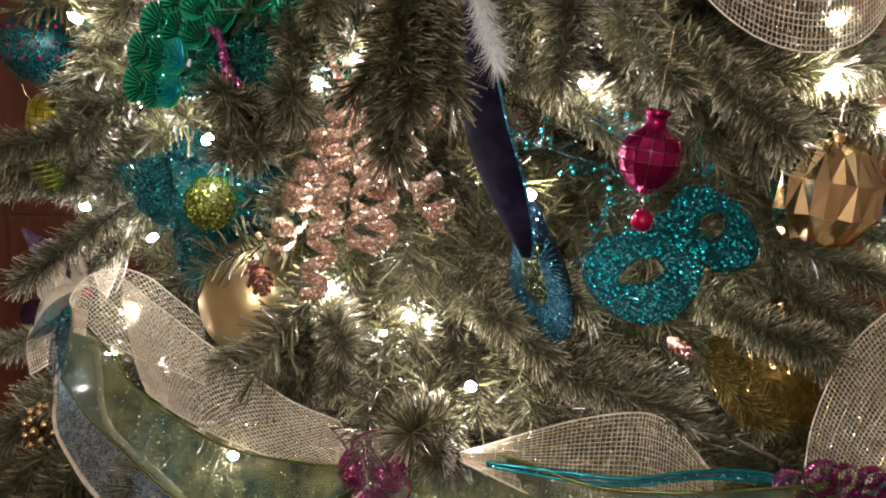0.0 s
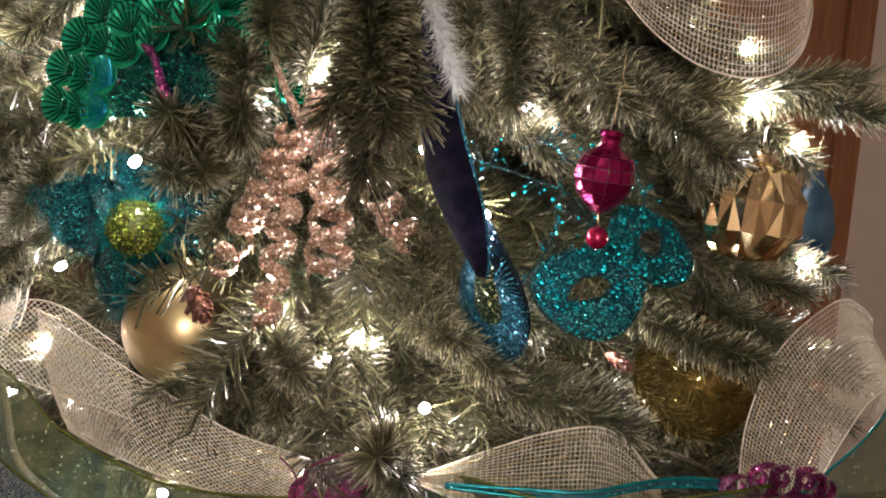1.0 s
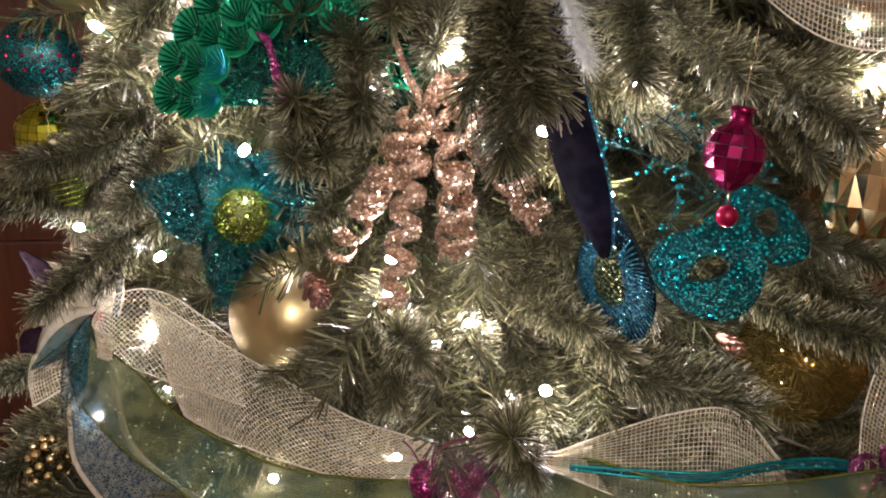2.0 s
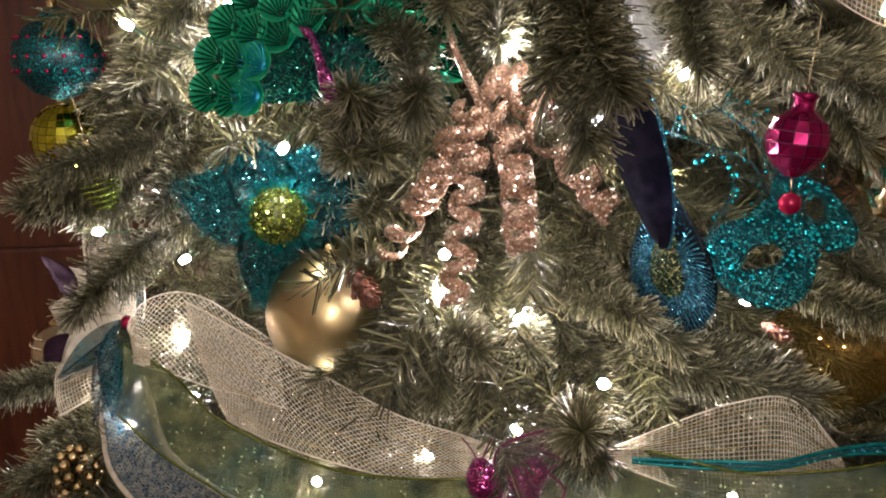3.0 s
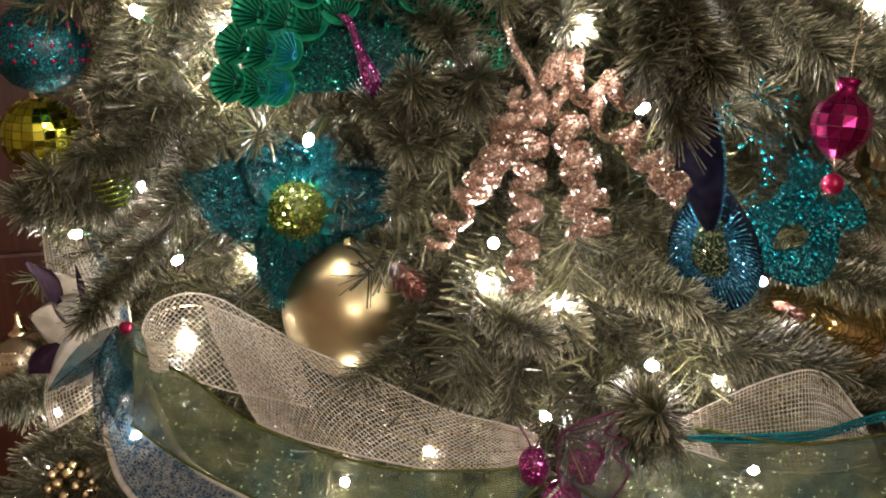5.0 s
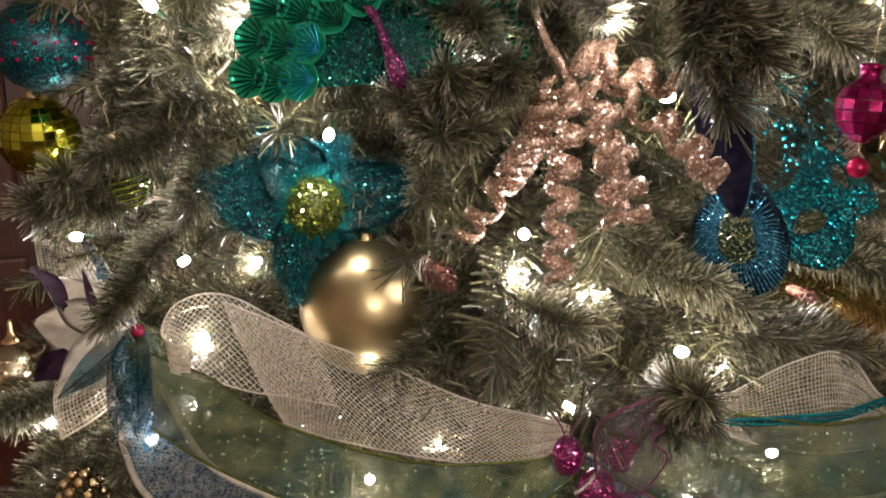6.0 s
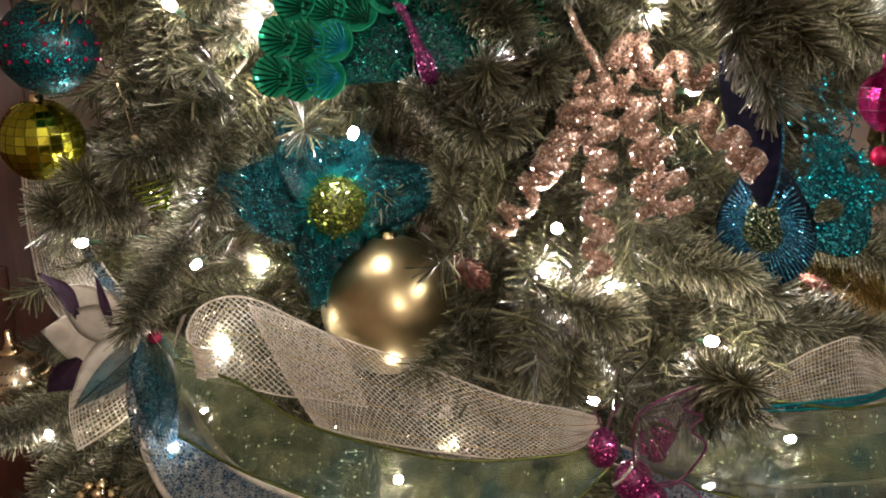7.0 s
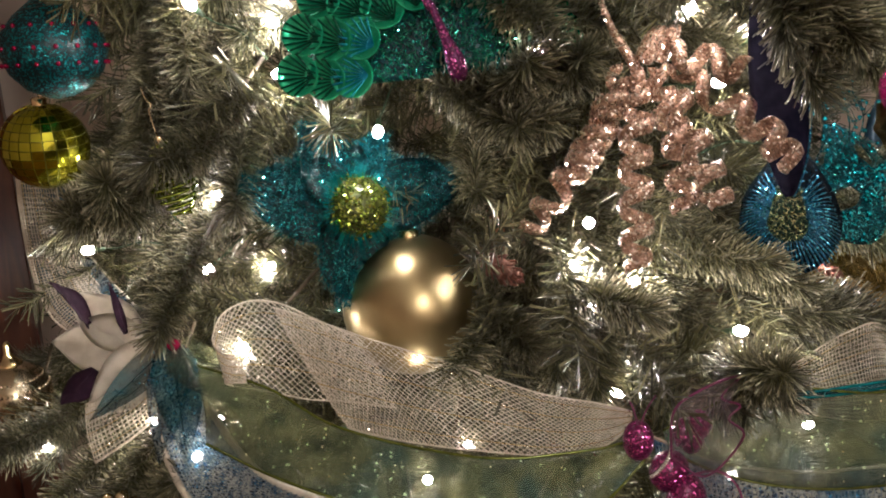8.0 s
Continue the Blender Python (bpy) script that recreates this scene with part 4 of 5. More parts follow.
def spike(p, q, w):
    d = (q - p).normalized()
    x = d.orthogonal().normalized()
    y = d.cross(x)
    k = len(vs)
    vs.extend([tuple(p + x * w), tuple(p - x * w), tuple(p + y * w * 0.6), tuple(q)])
    fs.extend([(k, k + 1, k + 3), (k + 1, k + 2, k + 3), (k + 2, k, k + 3)])


# foil hairs on the petals, and a stiff fringe round the centre
for i in range(5200):
    a, ln, w = rr.choice(PETALS)
    u = rr.uniform(0.25, 1.05)
    v = rr.uniform(-0.56, 0.56) * w * max(0.12, math.sin(math.pi * min(1, u * 0.94 + 0.06) ** 0.8)) ** 0.6
    t = math.radians(a)
    p = V(math.cos(t), math.sin(t), 0) * ln * u + V(-math.sin(t), math.cos(t), 0) * v + V(0, 0, 0.004)
    spike(p, p + V(math.cos(t) * 0.5 + rr.gauss(0, 0.7), math.sin(t) * 0.5 + rr.gauss(0, 0.7), rr.uniform(0.0, 1.0)).normalized() * rr.uniform(0.005, 0.015), 0.0008)
me = bpy.data.meshes.new("tinsel")
me.from_pydata(vs, [], fs)
tagged(link_me("tinsel", me, M["teal_glitter"], e, False), kind="stuff")
vs, fs = [], []
for i in range(300):
    a = rr.uniform(0, 6.283)
    z = rr.uniform(-0.2, 0.45)
    d = V(math.cos(a), math.sin(a), z).normalized()
    spike(d * 0.03 + V(0, 0, 0.012), d * rr.uniform(0.046, 0.056) + V(0, 0, 0.014), 0.0009)
me = bpy.data.meshes.new("fringe")
me.from_pydata(vs, [], fs)
tagged(link_me("fringe", me, M["teal_foil"], e, False), "bright teal foil fringe", kind="stuff")


# peacock ornament with a fan of shell cups
PC = V(-0.236, 0.985, 1.448)
e = empty("peacock_ornament", spot(PC, V(-0.33, -1, 0.12)), "emerald peacock ornament with ribbed cup fan and purple neck", "ornament")
cup = lathe(bmesh.new(), [(0.0, 0.0006), (0.006, 0.0008), (0.012, 0.0018), (0.018, 0.0036), (0.0205, 0.006), (0.0198, 0.0066), (0.017, 0.0044), (0.011, 0.0026), (0.0, 0.0016)], 28)
CUP_ME = bpy.data.meshes.new("cup")
cup.to_mesh(CUP_ME)
cup.free()
bm = bmesh.new()
# ribs spread from the hub at the inner rim to the outer rim
for i in range(9):
    a = math.radians(-84 + 168 * i / 8)
    ex, ey = 0.0202 * math.cos(a), 0.0202 * math.sin(a)
    tube(bm, [(-0.015 + (ex + 0.015) * f, ey * f, 0.0035 + 0.0042 * f * f) for f in (0.0, 0.3, 0.6, 0.85, 1.0)], [0.0005, 0.0008, 0.0011, 0.0012, 0.0009], 5)
RIB_ME = bpy.data.meshes.new("ribs")
bm.to_mesh(RIB_ME)
bm.free()
BLUE_RIB = RIB_ME.copy()
HUB = V(0.012, -0.026, 0.0)
for ring, (r, angles) in enumerate(((0.140, (176, 160, 144, 128, 112, 96, 80, 64, 48, 32, 16)), (0.113, (178, 158, 138, 118, 98, 78, 58, 38, 18)), (0.086, (177, 152, 127, 102)))):
    for i, deg in enumerate(angles):
        a = math.radians(deg)
        low = ring == 2 and deg > 150
        c = link_me("cup", CUP_ME, M["emerald_gloss"], e)
        c.matrix_basis = Matrix.Translation(HUB + V(r * math.cos(a), r * math.sin(a), 0.006 + 0.005 * ring + 0.002 * (i % 2))) @ Matrix.Rotation(a, 4, "Z") @ Matrix.Rotation(0.25, 4, "Y") @ Matrix.Rotation(rnd.uniform(-0.2, 0.2), 4, "Z") @ Matrix.Rotation(rnd.uniform(-0.14, 0.14), 4, "X") @ Matrix.Scale(rnd.uniform(1.02, 1.14), 4)
        link_me("ribs", BLUE_RIB if low else RIB_ME, M["peacock_blue"] if low else M["emerald_rib"], c)


def fan_sheet(r0, r1, lift):
    g = []
    for i in range(41):
        a = math.radians(-2 + 184 * i / 40)
        g.append([HUB + V(rad * math.cos(a), rad * math.sin(a), lift + 0.012 * (1 - rad / 0.14)) for rad in (r0, r0 + (r1 - r0) * 0.33, r0 + (r1 - r0) * 0.66, r1 * (0.97 + 0.03 * math.cos(i * 1.6)))])
    bm = sheet(bmesh.new(), g)
    bmesh.ops.solidify(bm, geom=list(bm.faces), thickness=0.002)
    return bm


part("fan", fan_sheet(0.004, 0.138, -0.004), M["emerald_dark"], e)
part("inner_fan", fan_sheet(0.004, 0.082, 0.012), M["peacock_glitter"], e, "blue-green glitter inner fan")
vs, fs = [], []
rr = random.Random(21)
for i in range(1500):
    a, rad = math.radians(rr.uniform(2, 178)), 0.1 * math.sqrt(rr.random())
    p = HUB + V(rad * math.cos(a), rad * math.sin(a), 0.016 + 0.012 * (1 - rad / 0.1))
    spike(p, p + V(math.cos(a) * 0.6 + rr.gauss(0, 0.6), math.sin(a) * 0.6 + rr.gauss(0, 0.6), rr.uniform(0.2, 0.9)).normalized() * rr.uniform(0.006, 0.013), 0.0009)
me = bpy.data.meshes.new("tinsel")
me.from_pydata(vs, [], fs)
tagged(link_me("tinsel", me, M["emerald_glitter"], e, False), "short teal foil hairs", kind="stuff")
part("breast", tube(bmesh.new(), spline([(0.030, -0.034, 0.04), (0.028, -0.02, 0.048), (0.022, -0.004, 0.052), (0.015, 0.015, 0.05), (0.008, 0.034, 0.048), (0.004, 0.040, 0.05), (-0.003, 0.045, 0.056)], 3),
                [0.004, 0.008, 0.0098, 0.0102, 0.0098, 0.0088, 0.0074, 0.0062, 0.0053, 0.0047, 0.0042, 0.004, 0.004, 0.0043, 0.005, 0.0052, 0.0045, 0.0025, 0.001], 12), M["purple_gloss"], e, "purple glitter neck and head")


# feather ornament: dark stalk, pale plume, glittered eye
e = empty("feather_ornament", Matrix(), "navy feather ornament with a glittered blue-green eye and pale plume", "ornament")
FT, FB = V(0.085, 0.792, 1.345), V(0.108, 0.815, 1.185)
ax = (FB - FT).normalized()
nz = V(-0.84, -0.52, 0.1)
nz = (nz - ax * nz.dot(ax)).normalized()
xx = ax.cross(nz)
mm = Matrix((xx, ax, nz)).transposed().to_4x4()
mm.translation = FT


def drop_leaf(length, width, tipw, bulge):
    g = []
    for i in range(29):
        u = i / 28
        w = width * 0.5 * (math.sin(math.pi * u ** 1.25) ** 0.75) * (1 - 0.1 * u) + 0.001
        g.append([V(w * (2 * j / 14 - 1), length * u, bulge * (1 - (2 * j / 14 - 1) ** 2) * math.sin(math.pi * min(1, u + 0.05))) for j in range(15)])
    bm = sheet(bmesh.new(), g)
    bmesh.ops.solidify(bm, geom=list(bm.faces), thickness=0.0015)
    return bm


part("eye_blade", drop_leaf(0.165, 0.108, 0.5, 0.007), M["blue_dark"], e).matrix_basis = mm
part("eye_spot", drop_leaf(0.085, 0.05, 0.5, 0.006), M["eye_glitter"], e).matrix_basis = mm @ Matrix.Translation((0, 0.035, 0.006))


def blade_half(y):
    u = min(1.0, max(0.0, y / 0.165))
    return 0.054 * (math.sin(math.pi * u ** 1.25) ** 0.75) * (1 - 0.1 * u)


rr = random.Random(8)
for i in range(58):
    a = math.radians(-62 + 304 * i / 57)
    dx, dy = math.cos(a), math.sin(a)
    far = 0.02
    while far < 0.12 and abs(dx * far) < blade_half(0.082 + dy * far) and 0.002 < 0.082 + dy * far < 0.168:
        far += 0.001
    near = 0.018 + 0.012 * max(0.0, dy)
    pts = []
    for k in range(5):
        f = near + (max(far, near + 0.006) - near) * k / 4
        pts.append((dx * f, 0.082 + dy * f + 0.012 * (k / 4) ** 2 * abs(dx), 0.008 - 0.005 * (k / 4) ** 2))
    part("barb", tube(bmesh.new(), pts, [0.0009, 0.0013, 0.0014, 0.0012, 0.0007], 4), M["blue_glitter"], e).matrix_basis = mm
g = []
line = spline([(0.024, 0.79, 1.53), (0.03, 0.782, 1.48), (0.04, 0.776, 1.41), (0.062, 0.78, 1.345), (0.084, 0.793, 1.285)], 6)
for i, p in enumerate(line):
    u = i / (len(line) - 1)
    w = 0.004 + 0.022 * math.sin(math.pi * u ** 1.3)
    sd = V(0.75, -0.62, 0.12)
    nn = V(-0.6, -0.75, 0.2)
    g.append([p + sd * w * (2 * j / 8 - 1) + nn * 0.012 * (1 - (2 * j / 8 - 1) ** 2) for j in range(9)])
bm = sheet(bmesh.new(), g)
bmesh.ops.solidify(bm, geom=list(bm.faces), thickness=0.004)
part("stalk_leaf", bm, M["navy"], e, "dark navy velvet leaf")
part("glitter_edge", tube(bmesh.new(), [r[-1] for r in g], 0.0016, 6), M["blue_glitter"], e)
vs, fs = [], []
for i in range(900):
    u = rr.random()
    p = V(0.02, 0.765, 1.55).lerp(V(0.046, 0.755, 1.47), u)
    d = V(rr.gauss(0.35, 0.6), rr.gauss(-0.5, 0.5), rr.gauss(-0.5, 0.5)).normalized()
    q = p + d * rr.uniform(0.012, 0.03) + V(0, 0, -0.004)
    x = d.orthogonal().normalized() * 0.0004
    k = len(vs)
    vs += [tuple(p + x), tuple(p - x), tuple(p + d.cross(x)), tuple(q)]
    fs += [(k, k + 1, k + 3), (k + 1, k + 2, k + 3), (k + 2, k, k + 3)]
me = bpy.data.meshes.new("plume")
me.from_pydata(vs, [], fs)
tagged(link_me("plume", me, M["plume"], e, False), "pale grey down", kind="stuff")


# half mask
MC = V(0.243, 0.842, 1.287)
mx = V(0.09, 0.052, 0.042).normalized()
mn = to_view(MC)
mn = (mn - mx * mn.dot(mx)).normalized()
my = mn.cross(mx)
mm = Matrix((mx, my, mn)).transposed().to_4x4()
mm.translation = MC
e = empty("mask", mm, "teal glitter masquerade half mask with almond eye holes", "mask")


def mask_z(x, y):
    return -1.8 * x * x - 2.0 * y * y + 0.012 * math.exp(-(x / 0.014) ** 2 - ((y + 0.02) / 0.02) ** 2)


def ring_pts(f, n):
    return [f(2 * math.pi * i / n) for i in range(n)]


def eye_edge(sx):
    def f(a):
        c, s = math.cos(a), math.sin(a)
        x = 0.028 * c
        y = 0.0145 * s * (1 - 0.35 * abs(c)) + 0.006 * c * sx
        return (sx * 0.049 + x, y - 0.001)
    return f


def half_edge(sx):
    def f(a):
        c, s = math.cos(a), math.sin(a)
        x = 0.056 * c
        y = (0.050 if s > 0 else 0.055) * s * (1.0 + 0.2 * c * sx)
        return (sx * 0.047 + x, y + 0.007 * c * sx)
    return f


bm = bmesh.new()
for sx in (-1, 1):
    inner, outer, n = eye_edge(sx), half_edge(sx), 56
    rows = []
    for k in range(9):
        t = k / 8
        rows.append([bm.verts.new(V(*(np.array(inner(2 * math.pi * i / n)) * (1 - t) + np.array(outer(2 * math.pi * i / n)) * t), 0)) for i in range(n)])
    for r0, r1 in zip(rows, rows[1:]):
        for i in range(n):
            bm.faces.new((r0[i], r1[i], r1[(i + 1) % n], r0[(i + 1) % n]))
for v in bm.verts:
    v.co.z = mask_z(v.co.x, v.co.y)
bmesh.ops.solidify(bm, geom=list(bm.faces), thickness=0.002)
part("face", bm, M["teal_glitter"], e)
g = []
for i in range(13):
    x = -0.032 + 0.064 * i / 12
    hi, lo = 0.042 - 6.0 * x * x, -0.028 - 6.0 * x * x
    g.append([V(x, lo + (hi - lo) * j / 8, mask_z(x, lo + (hi - lo) * j / 8) + 0.0022) for j in range(9)])
bm = sheet(bmesh.new(), g)
bmesh.ops.solidify(bm, geom=list(bm.faces), thickness=0.0015)
part("bridge", bm, M["teal_glitter"], e)
for sx in (-1, 1):
    f = eye_edge(sx)
    pts = [V(*f(2 * math.pi * i / 40), 0) for i in range(41)]
    part("eye_trim", tube(bmesh.new(), [V(p.x, p.y, mask_z(p.x, p.y) + 0.001) for p in pts], 0.0016, 6), M["teal_dark_glitter"], e)
    f = half_edge(sx)
    pts = [V(*f(2 * math.pi * i / 48), 0) for i in range(49)]
    part("edge_trim", tube(bmesh.new(), [V(p.x, p.y, mask_z(p.x, p.y)) for p in pts], 0.0018, 6), M["teal_dark_glitter"], e)
seq = lathe(bmesh.new(), [(0.0, 0.0006), (0.0008, 0.0006), (0.0024, 0.0), (0.0026, 0.0003), (0.001, 0.0012), (0.0, 0.0012)], 8)
SEQ_ME = bpy.data.meshes.new("sequin")
seq.to_mesh(SEQ_ME)
seq.free()
M["sequin"] = mottled("sequin", (0.0, 0.42, 0.55), (0.05, 0.7, 0.8), 60, 0.1, 0.9)
rr = random.Random(3)
made = 0
while made < 190:
    sx = rr.choice((-1, 1))
    a, t = rr.uniform(0, 6.283), rr.uniform(0.1, 1.0)
    p = np.array(eye_edge(sx)(a)) * (1 - t) + np.array(half_edge(sx)(a)) * t
    ob = link_me("sequin", SEQ_ME, M["sequin"], e)
    ob.matrix_basis = Matrix.Translation((p[0], p[1], mask_z(*p) + 0.0035)) @ Euler((rr.gauss(0, 0.45), rr.gauss(0, 0.45), 0)).to_matrix().to_4x4() @ Matrix.Scale(rr.uniform(0.7, 1.45), 4)
    made += 1


def sequin_sprig(pts, n, seed):
    e = empty("sequin_sprig", Matrix(), "fine teal glitter sprig with tiny sequins", "ornament", "glitter sprigs by the mask")
    line = spline(pts, 10)
    bm = tube(bmesh.new(), line, 0.0009, 5)
    part("stem", bm, M["teal_dark_glitter"], e)
    r = random.Random(seed)
    for i in range(n):
        p = line[r.randrange(2, len(line))]
        d = V(r.gauss(0, 1), r.gauss(0, 1), r.gauss(0, 1)).normalized() * r.uniform(0.008, 0.028)
        part("twiglet", tube(bmesh.new(), [p, p + d * 0.6 + V(0, 0, 0.002), p + d], 0.0006, 3), M["teal_dark_glitter"], e)
        ob = link_me("sequin", SEQ_ME, M["sequin"], e)
        ob.matrix_basis = spot(p + d, to_view(p) + V(r.gauss(0, 0.5), r.gauss(0, 0.5), r.gauss(0, 0.5))) @ Matrix.Scale(r.uniform(0.6, 1.1), 4)


sequin_sprig([V(0.07, 0.80, 1.40), V(0.12, 0.79, 1.385), V(0.17, 0.80, 1.365), V(0.20, 0.82, 1.33)], 22, 1)
sequin_sprig([V(0.14, 0.83, 1.42), V(0.18, 0.82, 1.39), V(0.21, 0.83, 1.35)], 16, 2)
sequin_sprig([V(0.13, 0.84, 1.26), V(0.16, 0.83, 1.31), V(0.16, 0.81, 1.35)], 18, 4)
sequin_sprig([V(0.26, 0.87, 1.38), V(0.27, 0.86, 1.35), V(0.25, 0.85, 1.32)], 14, 5)


# gold faceted ball
e = empty("faceted_bauble", spot(V(0.398, 0.872, 1.337)) @ Matrix.Rotation(0.1, 4, "Y"), "shiny gold ball ornament cut into pointed diamond facets", "ornament")
R, n, k = 0.057, 13, 5


def facet_at(i, j):
    th = math.pi * (0.02 + 0.96 * i / k)
    ph = 2 * math.pi * (j + 0.5 * (i % 2)) / n
    return V(R * math.sin(th) * math.cos(ph), R * math.sin(th) * math.sin(ph), R * math.cos(th))


for i in range(1, k):
    for j in range(n):
        s = 1 if i % 2 else 0
        q = [facet_at(i - 1, j + s), facet_at(i, j + 1), facet_at(i + 1, j + s), facet_at(i, j)]
        c = (q[0] + q[1] + q[2] + q[3]) / 4
        me = bpy.data.meshes.new("facet")
        me.from_pydata([tuple(p) for p in q] + [tuple(c.normalized() * R * 1.07)], [], [(1, 0, 4), (2, 1, 4), (3, 2, 4), (0, 3, 4)])
        link_me("facet", me, M["gold_shiny"], e, False)
part("core", ball(bmesh.new(), (0, 0, 0), R * 0.94, 32, 18), M["gold_shiny"], e)
cap(e, R)
hook(e, R + 0.008)

# amber glass ball
e = empty("glass_bauble", spot(V(0.425, 1.02, 1.085)), "clear amber glass ball ornament", "ornament")
ob = part("ball", ball(bmesh.new(), (0, 0, 0), 0.082, 56, 32), M["amber"], e)
cap(e, 0.082)
hook(e, 0.09)

# blue drop at the edge of the tree
e = empty("drop_ornament", spot(V(0.615, 1.10, 1.28)), "pale blue glass drop ornament with gilded edge", "ornament")
part("body", lathe(bmesh.new(), [(0, -0.075), (0.018, -0.068), (0.034, -0.04), (0.038, -0.01), (0.03, 0.03), (0.014, 0.062), (0.006, 0.08), (0, 0.082)], 28, Matrix(), 0.45), M["blue_satin"], e)
cap(e, 0.08, 0.006)
hook(e, 0.088)

# copper ball up at the edge
e = empty("bauble", spot(V(-0.50, 1.2, 1.60)), "shiny gold ball ornament hanging high on the tree", "ornament")
part("ball", ball(bmesh.new(), (0, 0, 0), 0.07, 48, 28), M["gold_satin"], e)
cap(e, 0.07)
hook(e, 0.078)

# small clear ring
e = empty("glass_ring", spot(V(-0.14, 0.86, 1.438), to_view(V(-0.14, 0.86, 1.438))), "thin clear glass ring on a wire", "ornament")
part("ring", tube(bmesh.new(), [(0.013 * math.cos(a * 0.2618), 0.013 * math.sin(a * 0.2618), 0) for a in range(25)], 0.0012, 8), M["rhinestone"], e)

# embossed bauble low at the edge
e = empty("embossed_bauble", spot(V(-0.688, 1.50, 0.985)), "champagne metal ball ornament with beaded bands and a spire cap", "ornament")
part("ball", ball(bmesh.new(), (0, 0, 0), 0.052, 40, 24), M["silver_gold"], e)
for z in (0.03, 0.016, -0.012, -0.026):
    r = math.sqrt(0.052 ** 2 - z * z)
    bm = bmesh.new()
    for i in range(40):
        ball(bm, (r * math.cos(i * math.pi / 20), r * math.sin(i * math.pi / 20), z), 0.003, 6, 4)
    part("bead_band", bm, M["silver_gold"], e)
part("spire", lathe(bmesh.new(), [(0.018, 0.048), (0.018, 0.053), (0.011, 0.057), (0.006, 0.066), (0.0055, 0.08), (0.003, 0.084), (0, 0.085)], 20), M["gold_shiny"], e)

# gold bead cluster
e = empty("bead_cluster", spot(V(-0.585, 1.16, 0.915)), "cluster of gold glitter beads on a branch", "ornament")
me = None
rr = random.Random(9)
for i in range(46):
    if me is None:
        bm = ball(bmesh.new(), (0, 0, 0), 0.0075, 14, 9)
        me = bpy.data.meshes.new("bead")
        bm.to_mesh(me)
        bm.free()
    z = 1 - 2 * (i + 0.5) / 46
    a = i * 2.39996
    s = math.sqrt(1 - z * z)
    ob = link_me("bead", me, M["gold_glitter"] if i % 3 else M["gold_shiny"], e)
    ob.location = (0.03 * s * math.cos(a), 0.03 * s * math.sin(a), 0.04 * z)


# ---- more ribbons ----
green2 = pairs([(-0.06, 0.815, 1.05), (-0.001, 0.793, 1.077), (0.065, 0.764, 1.088), (0.149, 0.728, 1.076), (0.227, 0.712, 1.08), (0.308, 0.703, 1.09), (0.38, 0.72, 1.09)],
               [(-0.06, 0.80, 1.03), (-0.008, 0.767, 1.004), (0.055, 0.732, 0.99), (0.139, 0.701, 0.983), (0.216, 0.684, 0.985), (0.296, 0.672, 0.994), (0.37, 0.68, 1.0)])
sheer_ribbon("organza_ribbon", green2, "green_sheer", "olive_wire", "sheer moss green organza ribbon swagged across the branches", 0.008, 5)

blue = pairs([(-0.50, 1.16, 1.12), (-0.525, 1.12, 1.065), (-0.527, 1.08, 1.017), (-0.505, 1.03, 0.978), (-0.455, 0.975, 0.945), (-0.381, 0.91, 0.925), (-0.28, 0.86, 0.915)],
             [(-0.493, 1.155, 1.12), (-0.468, 1.09, 1.05), (-0.439, 1.02, 1.01), (-0.385, 0.96, 0.99), (-0.322, 0.905, 0.975), (-0.269, 0.86, 0.966), (-0.17, 0.83, 0.965)])
sheer_ribbon("glitter_ribbon", blue, "blue_sheer", "cream_yarn", "blue glitter net ribbon with cream edges", 0.006, 8, 0.04, 0.0045)
blue_net = [(a + V(0, -0.002, 0.001), b + V(0, -0.002, 0.001)) for a, b in blue]
net_ribbon(blue_net, 0.0065, "cream net laid over the blue glitter ribbon", 0.04, 0.006, 8, 0.0006, False, "blue_yarn")
blue2 = [(b + V(0, 0.03, 0.006), b + V(0.0, 0.012, -0.075)) for a, b in green2]
sheer_ribbon("glitter_ribbon", blue2, "blue_sheer", "cream_yarn", "blue glitter net ribbon showing below the green one", 0.006, 9, 0.03, 0.002)
net_ribbon([(a + V(0, -0.002, 0), b + V(0, -0.002, 0)) for a, b in blue2], 0.0065, "cream net over the lower blue ribbon", 0.03, 0.006, 9, 0.0006, False, "blue_yarn")

teal = pairs([(0.046, 0.758, 1.085), (0.105, 0.745, 1.084), (0.18, 0.73, 1.085), (0.245, 0.73, 1.092), (0.31, 0.737, 1.088), (0.36, 0.75, 1.06)],
             [(0.046, 0.757, 1.082), (0.105, 0.743, 1.078), (0.18, 0.729, 1.077), (0.245, 0.729, 1.085), (0.31, 0.733, 1.08), (0.36, 0.745, 1.053)])
sheer_ribbon("organza_ribbon", teal, "teal_sheer", "teal_wire", "sheer teal ribbon with a shiny wired edge", 0.004, 6, 0.03, 0.0017)

# net loop high on the tree: a wide bowl of mesh
bowl = []
for i in range(9):
    a = math.radians(-100 + 200 * i / 8)
    lo = V(0.335 + 0.108 * math.sin(a), 0.90 - 0.115 * math.cos(a), 1.482 + 0.115 * (1 - math.cos(a)))
    hi = V(0.34 + 0.13 * math.sin(a), 0.92 - 0.15 * math.cos(a), 1.64)
    bowl.append((hi, lo))
net_ribbon(bowl, 0.0052, "wide cream mesh ribbon looped into a bowl shape", 0.10, 0.003, 4, 0.0005)

